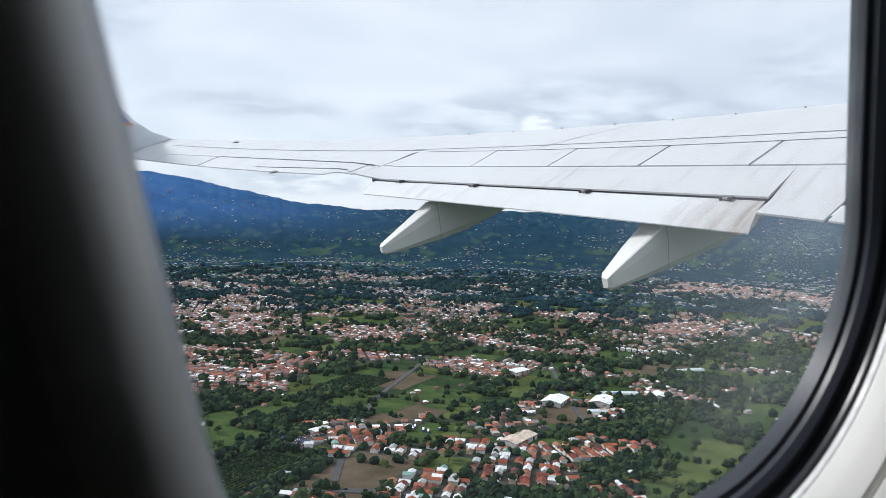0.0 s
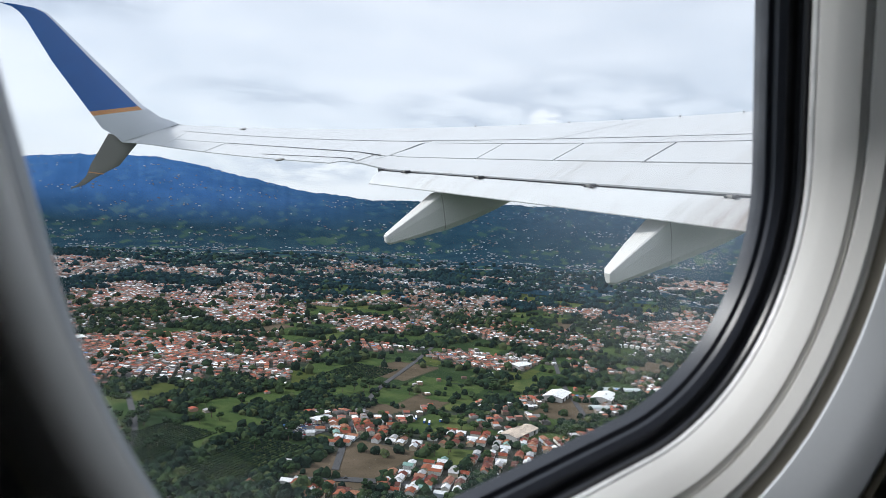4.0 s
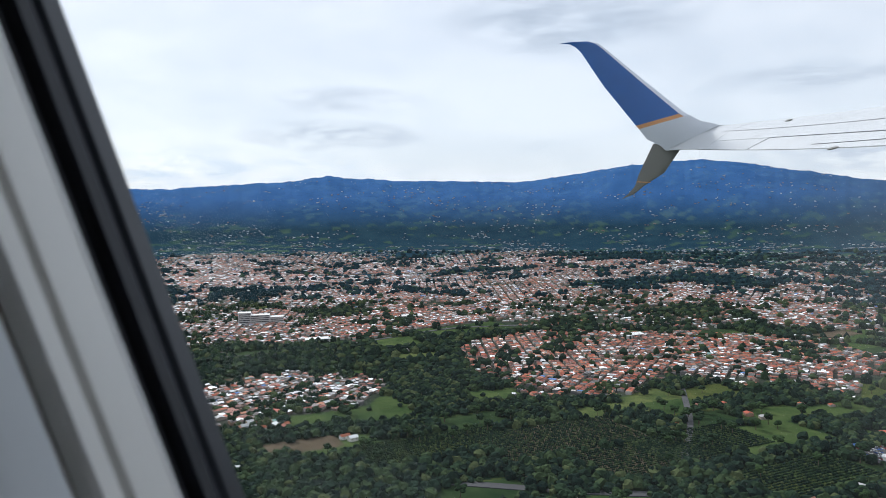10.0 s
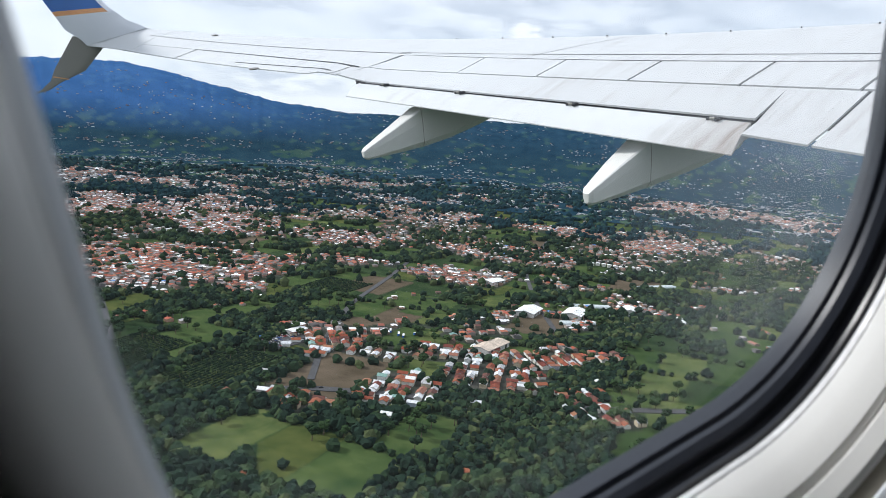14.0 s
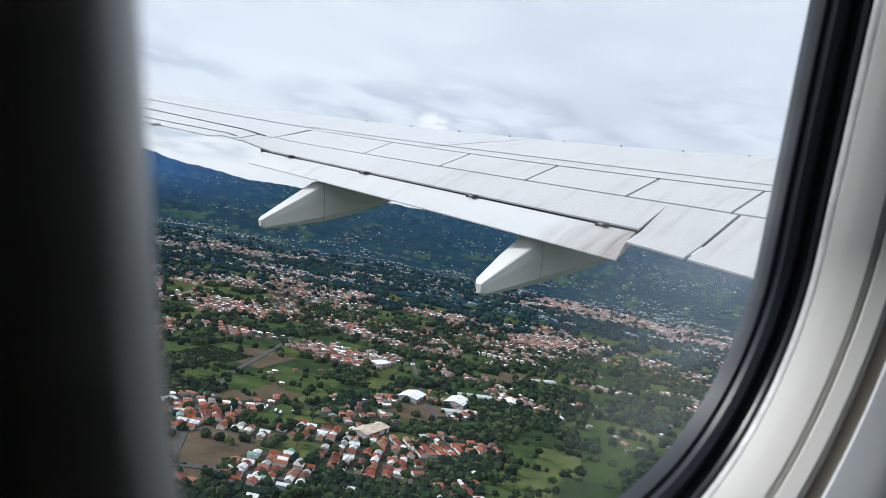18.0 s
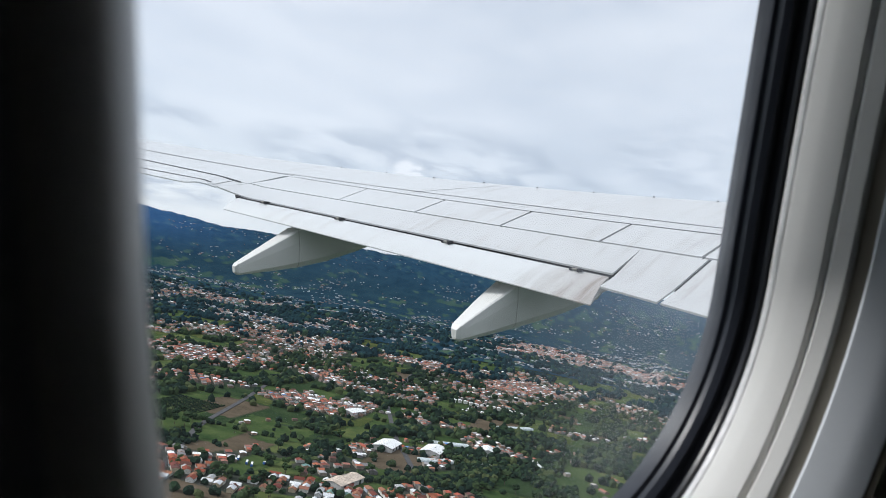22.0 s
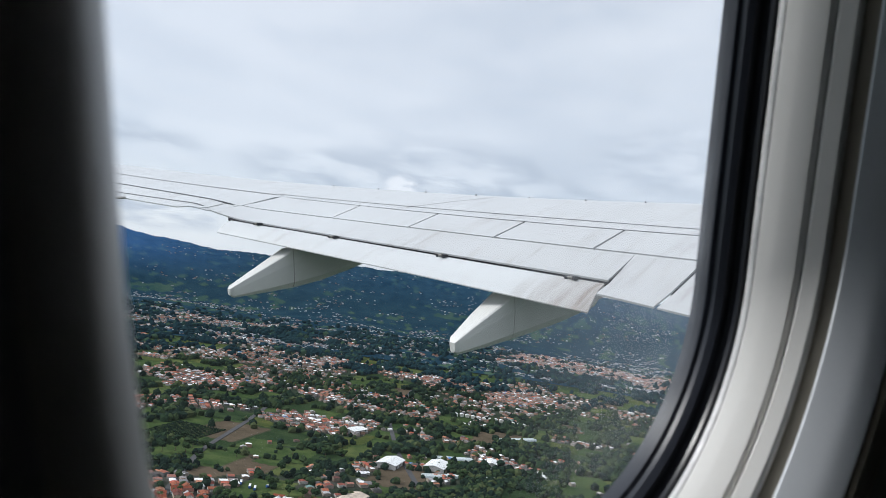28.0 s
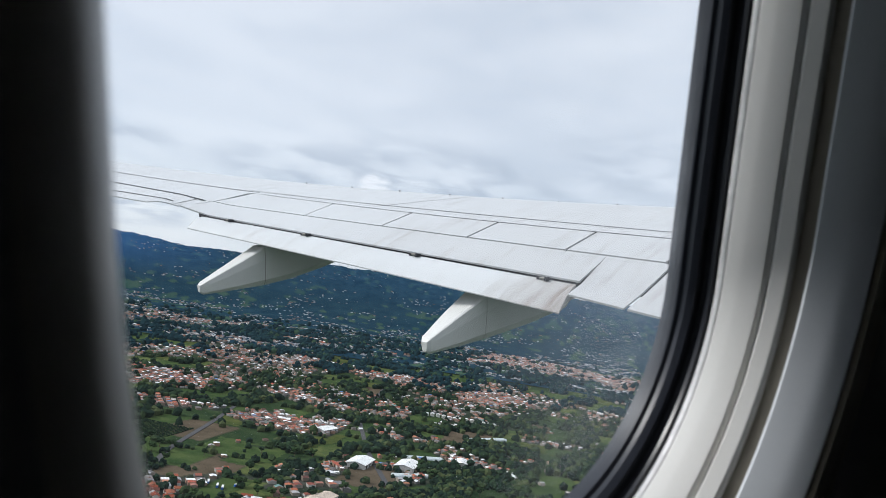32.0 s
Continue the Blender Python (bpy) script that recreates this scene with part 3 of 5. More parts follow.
dust, film_mix = nt.nodes.new("ShaderNodeBsdfTranslucent"), nt.nodes.new("ShaderNodeMixShader")
dust.inputs["Color"].default_value = (0.76, 0.80, 0.85, 1)
gtc, gmap, gno, grad, gr = nt.nodes.new("ShaderNodeTexCoord"), nt.nodes.new("ShaderNodeMapping"), nt.nodes.new("ShaderNodeTexNoise"), nt.nodes.new("ShaderNodeVectorMath"), nt.nodes.new("ShaderNodeMapRange")
gmap.inputs["Rotation"].default_value, gmap.inputs["Scale"].default_value = (0, 0.7, 0), (18, 18, 70)
gno.inputs["Scale"].default_value, gno.inputs["Detail"].default_value = 1.0, 6.0
nt.links.new(gtc.outputs["Object"], gmap.inputs["Vector"])
nt.links.new(gmap.outputs["Vector"], gno.inputs["Vector"])
grad.operation = "DISTANCE"
grad.inputs[1].default_value = (0.085, 0.0, -0.10)
nt.links.new(gtc.outputs["Object"], grad.inputs[0])
gr.inputs["From Min"].default_value, gr.inputs["From Max"].default_value, gr.inputs["To Min"].default_value, gr.inputs["To Max"].default_value = 0.0, 0.09, 0.165, 0.010
nt.links.new(grad.outputs["Value"], gr.inputs["Value"])
gmul = nt.nodes.new("ShaderNodeMath")
gmul.operation = "MULTIPLY"
nt.links.new(gr.outputs["Result"], gmul.inputs[0])
nt.links.new(gno.outputs["Fac"], gmul.inputs[1])
nt.links.new(gmul.outputs[0], film_mix.inputs[0])
nt.links.new(mixer.outputs[0], film_mix.inputs[1])
nt.links.new(dust.outputs[0], film_mix.inputs[2])
nt.links.new(film_mix.outputs[0], nt.nodes["Material Output"].inputs["Surface"])
pane = part("pane", loft([outline(-0.002, 0.004), outline(0.0, 0.004)]), GLASS, window, "clear acrylic window pane", smooth=False)
pane.visible_shadow = False

# the sidewall round the window, and an unseen dark box added behind the camera to block light
big = []
lip = edge_loops[-1]
side = []
for x, _, z in lip:
    k = max(abs(x) / 0.9, abs(z) / 0.9)
    side.append((x / k, z / k))
rings = []
for s in (0.0, 0.012, 0.05, 0.2, 1.0):
    rings.append([(x + (sx - x) * s, y - 0.006 * min(1.0, s * 30), z + (sz - z) * s) for (x, y, z), (sx, sz) in zip(lip, side)])
rings.append([(sx, 0.0, sz) for sx, sz in side])
tagged(part("wall_1", loft(rings, caps=False), PANEL, matrix=AIR @ WIN), "grey moulded cabin sidewall panel round the window", "wall", kind="structure")


def cabin(name, centre, size, category):
    bm = bmesh.new()
    box(bm, centre, size)
    tagged(part(name, bm, DARK_BOX, matrix=AIR, smooth=False), "unseen dark box side standing in for the rest of the cabin", category, kind="structure")


# Small closed box, never in view, that keeps the sidewall's cabin face dark.
cabin("wall_2", (-12.65, 0.2, 1.75), (1.9, 0.05, 2.0), "wall")
cabin("wall_3", (-13.58, 0.95, 1.75), (0.05, 1.5, 2.0), "wall")
cabin("wall_4", (-11.72, 0.95, 1.75), (0.05, 1.5, 2.0), "wall")
cabin("ceiling", (-12.65, 0.95, 2.77), (1.9, 1.6, 0.05), "ceiling")
cabin("floor", (-12.65, 0.95, 0.95), (1.9, 1.6, 0.05), "floor")

# ---- the land ----
# Towns as (bearing in degrees from the y axis towards x, distance, half width in degrees, half depth, density, share of clay roofs).
TOWNS = [
    (-20, 2300, 16, 1000, 0.95, 0.42), (-2, 2380, 13, 800, 0.92, 0.48), (-20, 925, 8.5, 165, 0.97, 0.5), (4, 1140, 9, 240, 1.0, 0.92),
    (17, 1210, 9, 230, 1.0, 0.72), (24, 1130, 5, 170, 0.95, 0.6), (-10, 1560, 13, 190, 0.92, 0.6), (12, 1930, 9, 250, 0.85, 0.5), (21, 1760, 8, 190, 0.85, 0.5),
    (30.6, 1260, 4.5, 85, 0.85, 0.65), (33, 930, 4.5, 75, 0.8, 0.6), (36, 1040, 3.5, 60, 0.85, 0.9), (41, 1230, 6, 85, 0.85, 0.6), (44, 1560, 7, 110, 0.85, 0.6), (31, 1600, 7, 140, 0.85, 0.65),
    (49, 1250, 3.5, 60, 0.75, 0.6), (55, 1640, 5, 60, 0.8, 0.4), (52, 1950, 8, 150, 0.85, 0.65), (37, 2050, 8, 130, 0.7, 0.55), (59, 2900, 6.5, 260, 0.95, 0.6), (66, 2950, 6, 300, 0.95, 0.6),
    (39, 770, 6, 45, 0.75, 0.6), (44, 690, 5, 50, 0.8, 0.6), (35, 630, 5, 45, 0.75, 0.5), (50.5, 830, 4, 50, 0.75, 0.6), (29, 780, 4, 40, 0.7, 0.6), (53, 640, 4, 40, 0.75, 0.6), (27, 610, 4, 45, 0.9, 0.6), (31, 860, 6, 60, 0.75, 0.45), (40, 905, 5, 70, 0.75, 0.5), (47, 985, 4.5, 65, 0.75, 0.5), (31, 715, 5, 45, 0.75, 0.5), (46, 765, 5, 45, 0.75, 0.55), (56, 1180, 5, 70, 0.7, 0.5),
]
# Single fields as (bearing, distance, half length, half width, kind: 0 meadow, 1 bare soil, 2 dark crop, 3 scrub on bare soil).
FIELDS = [
    (27, 1102, 42, 34, 0), (29.8, 1093, 46, 40, 2), (32.9, 1114, 60, 40, 1), (29, 979, 50, 22, 0), (40.9, 1356, 60, 24, 0), (38, 984, 52, 34, 0),
    (44.7, 1190, 60, 30, 0), (46.5, 954, 56, 34, 1), (42.5, 1062, 80, 22, 0), (52.8, 1316, 62, 22, 1), (47.9, 2389, 110, 60, 0), (-4.8, 1400, 90, 50, 0),
    (30, 690, 62, 36, 1), (18.3, 802, 60, 34, 0), (57, 757, 90, 46, 0), (-18, 734, 40, 20, 1), (-15, 830, 60, 26, 0), (-7, 715, 78, 34, 2), (3, 745, 84, 44, 3), (9.5, 700, 66, 36, 3), (13.5, 760, 70, 36, 2), (7, 860, 50, 22, 0), (21, 700, 64, 34, 2), (36, 835, 48, 26, 0), (50, 1460, 90, 30, 0),
]
rng = np.random.default_rng(7)
LATTICE = rng.random((8, 64, 64))


def value_noise(x, y, size, seed):
    """Smooth noise of 0 to 1 over arrays of places, its patches about size metres wide."""
    u, v = np.asarray(x) / size + 7.3 * seed, np.asarray(y) / size + 3.1 * seed
    i, j = np.floor(u).astype(int), np.floor(v).astype(int)
    a, b = u - i, v - j
    a, b = a * a * (3 - 2 * a), b * b * (3 - 2 * b)
    g = LATTICE[seed % 8]
    at = lambda p, q: g[p % 64, q % 64]
    return (at(i, j) * (1 - a) + at(i + 1, j) * a) * (1 - b) + (at(i, j + 1) * (1 - a) + at(i + 1, j + 1) * a) * b


def fractal(x, y, size, seed):
    return 0.5 * value_noise(x, y, size, seed) + 0.3 * value_noise(x, y, size / 2.3, seed + 1) + 0.2 * value_noise(x, y, size / 5.1, seed + 2)


def polar(x, y):
    return np.degrees(np.arctan2(x, y)), np.hypot(x, y)


def town(x, y):
    """The density of houses, 0 to 1, and the share of clay roofs."""
    az, r = polar(x, y)
    az = az + 5 * (fractal(x, y, 420, 3) - 0.5)
    r = r * (1 + 0.16 * (fractal(x, y, 300, 4) - 0.5))
    d, clay, total = np.zeros_like(r), np.zeros_like(r), np.full_like(r, 1e-6)
    for a0, r0, da, dr, dens, c in TOWNS:
        q = ((az - a0) / da) ** 2 + ((r - r0) / dr) ** 2
        k = dens * np.clip(1.6 * (1.15 - q), 0, 1)
        d, clay, total = np.maximum(d, k), clay + c * k, total + k
    drift = np.clip(5.0 * (fractal(az * 42, r * 1.1, 260, 5) - np.where(az < 22, 0.48, 0.56)), 0, 0.8) * np.interp(r, [1500, 2000, 2700, 3350], [0, 1, 0.75, 0])
    d = np.maximum(d, drift)
    gaps = np.clip(4.0 * (fractal(x, y, 190, 6) - 0.36), 0, 1)
    d = np.where((az > 25) & (r > 860) & (r < 2600), d * gaps, d)
    clumps = np.clip(6.0 * (fractal(az * 30, r * 1.6, 210, 7) - 0.30), 0, 1)
    d = np.where((az <= 25) & (r > 1250), d * clumps, d)
    scatter = np.where(r > 2600, 0.0, np.where(r > 1400, 0.24, 0.09)) * (fractal(x, y, 230, 5) > np.where(r > 2250, 0.58, 0.5))
    return np.maximum(d, scatter), np.where(total > 0.05, clay / total, 0.42)


def land(x, y):
    """The height of the ground."""
    az, r = polar(x, y)
    rise = np.clip((r - 1700) / 3000, 0, 1) ** 1.35
    hill = 26 * (fractal(x, y, 900, 2) - 0.45) * np.clip((r - 700) / 1200, 0, 1.6) + 70 * (fractal(x, y, 1500, 6) - 0.35) * np.clip((r - 2300) / 1500, 0, 1)
    skyline = np.interp(az, [-60, -32, -24, -18, -15.5, -13, -8, -3, 0, 3, 8, 11, 13.5, 17, 20, 25, 30, 36, 50, 90], [1.3, 1.55, 1.9, 2.3, 2.65, 2.4, 2.2, 2.05, 2.1, 2.45, 3.15, 3.3, 3.4, 3.0, 2.45, 1.65, 1.3, 1.5, 1.7, 1.9])
    top = HEIGHT + 4700 * np.tan(np.radians(skyline + 0.22 * (fractal(az * 40, az * 0, 90, 1) - 0.5) + 0.09 * (value_noise(az * 40, az * 0, 13, 3) - 0.5)))
    ridge = np.clip((r - 3500) / 1150, 0, 1)
    ridge = ridge * ridge * (3 - 2 * ridge)
    base = 95 * rise + hill
    return np.where(r < 60, 0, base * (1 - ridge) + (top + 60 * (fractal(x, y, 500, 7) - 0.5) * (1 - ridge)) * ridge)


def parcels(x, y):
    """Farm parcels: a number of 0 to 1 for each, on a bent grid."""
    u = 0.86 * x + 0.5 * y + 60 * fractal(x, y, 700, 2)
    v = -0.5 * x + 0.86 * y + 60 * fractal(x, y, 700, 5)
    i, j = np.floor(u / 84).astype(int), np.floor(v / 52 + 0.3 * (np.floor(u / 84) % 3)).astype(int)
    return LATTICE[6][i % 64, (j * 7 + i) % 64]


def cover(x, y):
    """Shares of meadow, bare soil and town ground; what is left is wood."""
    az, r = polar(x, y)
    p = parcels(x, y)
    farm = np.clip(np.where(az > 24, np.where(r > 850, 0.58, 0.36), 0.20) + 0.35 * (fractal(x, y, 600, 1) - 0.5), 0, 1)
    far = np.clip((r - 2000) / 900, 0, 1)
    open_ground = (p < farm * (1 - 0.25 * far))
    soil = open_ground & ((p * 37.7) % 1.0 < 0.09)
    meadow = open_ground & ~soil
    crop = np.zeros(len(r), bool)
    for a0, r0, half, deep, kind in FIELDS:
        fx, fy = r0 * np.sin(np.radians(a0)), r0 * np.cos(np.radians(a0))
        u, v = 0.86 * (x - fx) + 0.5 * (y - fy), -0.5 * (x - fx) + 0.86 * (y - fy)
        inside = (np.abs(u) < half) & (np.abs(v) < deep)
        meadow = np.where(inside, kind in (0, 2), meadow)
        soil = np.where(inside, kind in (1, 3), soil)
        crop |= inside
    d, _ = town(x, y)
    d = np.where(crop, 0, d)
    built = np.clip(1.4 * d, 0, 1) * (d > 0.2)
    return meadow & (built < 0.3), soil & (built < 0.3), built


bearing = np.concatenate([np.arange(-52, 84, 0.17), np.arange(84, 308, 4.0)])
reach = np.concatenate([[4, 60, 160, 260], 330 * 1.006 ** np.arange(0, 452)])
valley = reach < 2330


def sheet(name, reach, lift, plug):
    """A sheet of land round the middle, over rings at the given distances."""
    azg, rg = np.meshgrid(np.radians(bearing), reach, indexing="ij")
    gx, gy = rg * np.sin(azg), rg * np.cos(azg)
    nb, nr = gx.shape
    index = np.arange(nb * nr).reshape(nb, nr)
    near = np.roll(index, -1, axis=0)
    quads = np.stack([index[:, :-1], index[:, 1:], near[:, 1:], near[:, :-1]], -1).reshape(-1, 4)
    me = bpy.data.meshes.new(name)
    me.from_pydata(np.stack([gx, gy, land(gx, gy) + lift], -1).reshape(-1, 3).tolist(), [], quads[:, ::-1].tolist() + ([index[::-1, 0].tolist()] if plug else []))
    me.polygons.foreach_set("use_smooth", np.ones(len(me.polygons), bool))
    return me, gx.ravel(), gy.ravel()


me, gx, gy = sheet("ground", reach[valley], 0.0, True)
meadow, soil, built = cover(gx, gy)
shade = me.color_attributes.new("cover", "FLOAT_COLOR", "POINT")
shade.data.foreach_set("color", np.stack([meadow, soil, built, (parcels(gx, gy) * 91.7) % 1.0], -1).astype(np.float32).ravel())

GROUND = bpy.data.materials.new("valley_ground")
GROUND.use_nodes = True
nt = GROUND.node_tree
bsdf = nt.nodes["Principled BSDF"]
bsdf.inputs["Roughness"].default_value = 0.95
bsdf.inputs["Specular IOR Level"].default_value = 0.02


def two_tone(tree, vec, scale, dark, light, detail=6.0):
    n, r = tree.nodes.new("ShaderNodeTexNoise"), tree.nodes.new("ShaderNodeValToRGB")
    n.inputs["Scale"].default_value, n.inputs["Detail"].default_value, n.inputs["Roughness"].default_value = scale, detail, 0.65
    r.color_ramp.elements[0].position, r.color_ramp.elements[0].color = 0.32, (*dark, 1)
    r.color_ramp.elements[1].position, r.color_ramp.elements[1].color = 0.68, (*light, 1)
    tree.links.new(vec, n.inputs["Vector"])
    tree.links.new(n.outputs["Fac"], r.inputs["Fac"])
    return r.outputs["Color"]


def blend(tree, fac, a, b):
    m = tree.nodes.new("ShaderNodeMix")
    m.data_type = "RGBA"
    tree.links.new(fac, m.inputs[0])
    tree.links.new(a, m.inputs[6])
    tree.links.new(b, m.inputs[7])
    return m.outputs[2]


tc = nt.nodes.new("ShaderNodeTexCoord").outputs["Object"]
attr = nt.nodes.new("ShaderNodeAttribute")
attr.attribute_name = "cover"
split = nt.nodes.new("ShaderNodeSeparateColor")
nt.links.new(attr.outputs["Color"], split.inputs[0])
wood = two_tone(nt, tc, 0.05, (0.008, 0.02, 0.012), (0.024, 0.046, 0.02))
grass = two_tone(nt, tc, 0.03, (0.028, 0.056, 0.018), (0.078, 0.108, 0.036))
earth = two_tone(nt, tc, 0.02, (0.07, 0.055, 0.035), (0.13, 0.10, 0.07))
street = two_tone(nt, tc, 0.05, (0.022, 0.03, 0.02), (0.085, 0.08, 0.072))
sown = nt.nodes.new("ShaderNodeValToRGB")
sown.color_ramp.interpolation = "CONSTANT"
while len(sown.color_ramp.elements) < 5:
    sown.color_ramp.elements.new(0.5)
for e, (p, tone) in zip(sown.color_ramp.elements, ((0, (1.0, 1.0, 1.0)), (0.35, (0.5, 0.58, 0.7)), (0.55, (1.25, 1.0, 0.9)), (0.72, (0.72, 0.8, 0.8)), (0.88, (1.5, 1.25, 1.3)))):
    e.position, e.color = p, (*tone, 1)
nt.links.new(attr.outputs["Alpha"], sown.inputs["Fac"])
tint = nt.nodes.new("ShaderNodeVectorMath")
tint.operation = "MULTIPLY"
nt.links.new(grass, tint.inputs[0])
nt.links.new(sown.outputs["Color"], tint.inputs[1])
grass = tint.outputs["Vector"]
c = blend(nt, split.outputs[0], wood, grass)
c = blend(nt, split.outputs[1], c, earth)
c = blend(nt, split.outputs[2], c, street)
nt.links.new(c, bsdf.inputs["Base Color"])
me.materials.append(GROUND)
tagged(new("ground", me), "green valley floor with farm parcels, woods and rising hills", "ground", kind="structure")

# the volcano range far behind, with the blue haze of distance painted into its colour
me, gx, gy = sheet("backdrop", np.concatenate([np.linspace(2290, 3500, 130), np.linspace(3515, 4780, 90)]), 3.0, False)
hay, hill_r = polar(gx, gy)
leas_here = (parcels(gx * 1.7, gy * 1.7) < 0.16 + 0.75 * np.clip(fractal(gx, gy, 500, 4) - 0.42, 0, 1)) & (fractal(hay * 50, hill_r, 260, 2) > 0.40)
leas_here = leas_here * np.interp(hill_r, [3300, 4300, 4650], [1.0, 0.55, 0.25])
tone_here = (parcels(gx * 1.7, gy * 1.7) * 91.7) % 1.0
shade = me.color_attributes.new("cover", "FLOAT_COLOR", "POINT")
shade.data.foreach_set("color", np.stack([leas_here, np.clip((hay - 17) / 16, 0, 1), tone_here, tone_here], -1).astype(np.float32).ravel())
RANGE = bpy.data.materials.new("haze_painted_range")
RANGE.use_nodes = True
nt = RANGE.node_tree
bsdf = nt.nodes["Principled BSDF"]
bsdf.inputs["Roughness"].default_value = 1.0
bsdf.inputs["Specular IOR Level"].default_value = 0.0
tc = nt.nodes.new("ShaderNodeTexCoord").outputs["Object"]
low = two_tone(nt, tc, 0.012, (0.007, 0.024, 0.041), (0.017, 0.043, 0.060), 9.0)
leas = two_tone(nt, tc, 0.007, (0.02, 0.05, 0.042), (0.055, 0.088, 0.058), 5.0)
attr = nt.nodes.new("ShaderNodeAttribute")
attr.attribute_name = "cover"
split = nt.nodes.new("ShaderNodeSeparateColor")
nt.links.new(attr.outputs["Color"], split.inputs[0])
low = blend(nt, split.outputs[0], low, leas)
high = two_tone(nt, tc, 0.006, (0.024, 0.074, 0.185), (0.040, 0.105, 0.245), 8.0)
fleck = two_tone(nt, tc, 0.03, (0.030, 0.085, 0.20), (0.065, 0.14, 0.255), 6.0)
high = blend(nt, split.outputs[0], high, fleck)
# Painted haze: bluer with height, weaker on the hills to the right.
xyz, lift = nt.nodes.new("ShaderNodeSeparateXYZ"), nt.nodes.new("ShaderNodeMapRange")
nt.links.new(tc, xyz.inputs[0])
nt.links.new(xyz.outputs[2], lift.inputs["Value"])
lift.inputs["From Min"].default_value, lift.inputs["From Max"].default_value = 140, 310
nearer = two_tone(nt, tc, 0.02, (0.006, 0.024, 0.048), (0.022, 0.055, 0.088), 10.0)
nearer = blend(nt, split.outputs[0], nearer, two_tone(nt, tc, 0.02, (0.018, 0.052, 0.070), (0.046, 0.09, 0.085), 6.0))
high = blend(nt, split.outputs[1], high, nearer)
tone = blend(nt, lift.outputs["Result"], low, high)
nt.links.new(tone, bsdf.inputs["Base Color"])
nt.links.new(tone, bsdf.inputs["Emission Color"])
# Faint glow added in place of light scattered by the haze.
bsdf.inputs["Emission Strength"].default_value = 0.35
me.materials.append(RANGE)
tagged(new("backdrop", me), "forested mountain range in the distance, its blue haze painted on", "mountains", kind="structure")

# ---- houses ----
CLAY = island_material("clay_and_tin_roofs", [(0, (0.33, 0.082, 0.043)), (0.15, (0.38, 0.122, 0.064)), (0.28, (0.20, 0.055, 0.036)), (0.40, (0.42, 0.18, 0.105)), (0.51, (0.12, 0.05, 0.04)), (0.62, (0.27, 0.09, 0.058)), (0.73, (0.52, 0.47, 0.43)), (0.79, (0.10, 0.088, 0.085)), (0.86, (0.86, 0.86, 0.86)), (0.905, (0.37, 0.085, 0.048))], 0.7, 0.5)
TIN = island_material("tin_roofs", [(0, (0.38, 0.37, 0.37)), (0.14, (0.18, 0.17, 0.17)), (0.26, (0.27, 0.11, 0.08)), (0.38, (0.88, 0.88, 0.89)), (0.56, (0.33, 0.14, 0.10)), (0.66, (0.12, 0.105, 0.10)), (0.75, (0.64, 0.64, 0.65)), (0.85, (0.25, 0.22, 0.21)), (0.95, (0.14, 0.24, 0.22)), (0.98, (0.10, 0.22, 0.48))], 0.6, 0.5)
WALLS = island_material("house_walls", [(0, (0.30, 0.26, 0.22)), (0.3, (0.45, 0.43, 0.40)), (0.45, (0.22, 0.17, 0.13)), (0.7, (0.15, 0.145, 0.14)), (0.85, (0.32, 0.2, 0.14))])


def house_arrays(x, y, z, turn, length, width, wall, ridge):
    """Gabled houses as one soup of vertices and faces: ten corners, seven faces each."""
    n = len(x)
    lx, ly = length / 2, width / 2
    flat = np.zeros(n)
    px = np.stack([-lx, lx, lx, -lx, -lx * 1.06, lx * 1.06, lx * 1.06, -lx * 1.06, -lx * 1.02, lx * 1.02], 1)
    py = np.stack([-ly, -ly, ly, ly, -ly * 1.12, -ly * 1.12, ly * 1.12, ly * 1.12, flat, flat], 1)
    pz = np.stack([flat - 3] * 4 + [wall] * 4 + [wall + ridge] * 2, 1)
    c, s = np.cos(turn)[:, None], np.sin(turn)[:, None]
    verts = np.stack([x[:, None] + c * px - s * py, y[:, None] + s * px + c * py, z[:, None] + pz], -1).reshape(-1, 3)
    shape = [(0, 1, 5, 4), (1, 2, 6, 5), (2, 3, 7, 6), (3, 0, 4, 7), (4, 5, 9, 8), (6, 7, 8, 9), (5, 6, 9), (7, 4, 8)]
    faces, kinds = [], []
    for k in range(n):
        o = 10 * k
        faces += [tuple(o + i for i in f) for f in shape]
    kinds = np.tile([0, 0, 0, 0, 1, 1, 0, 0], n)
    return verts.tolist(), faces, kinds


LIES = (0.32, 0.74, 1.18, 1.72)


def street_grid(x, y):
    """Which lie of the streets a district has."""
    return np.clip(np.floor(4 * (1.6 * value_noise(x, y, 330, 3) - 0.3)), 0, 3)


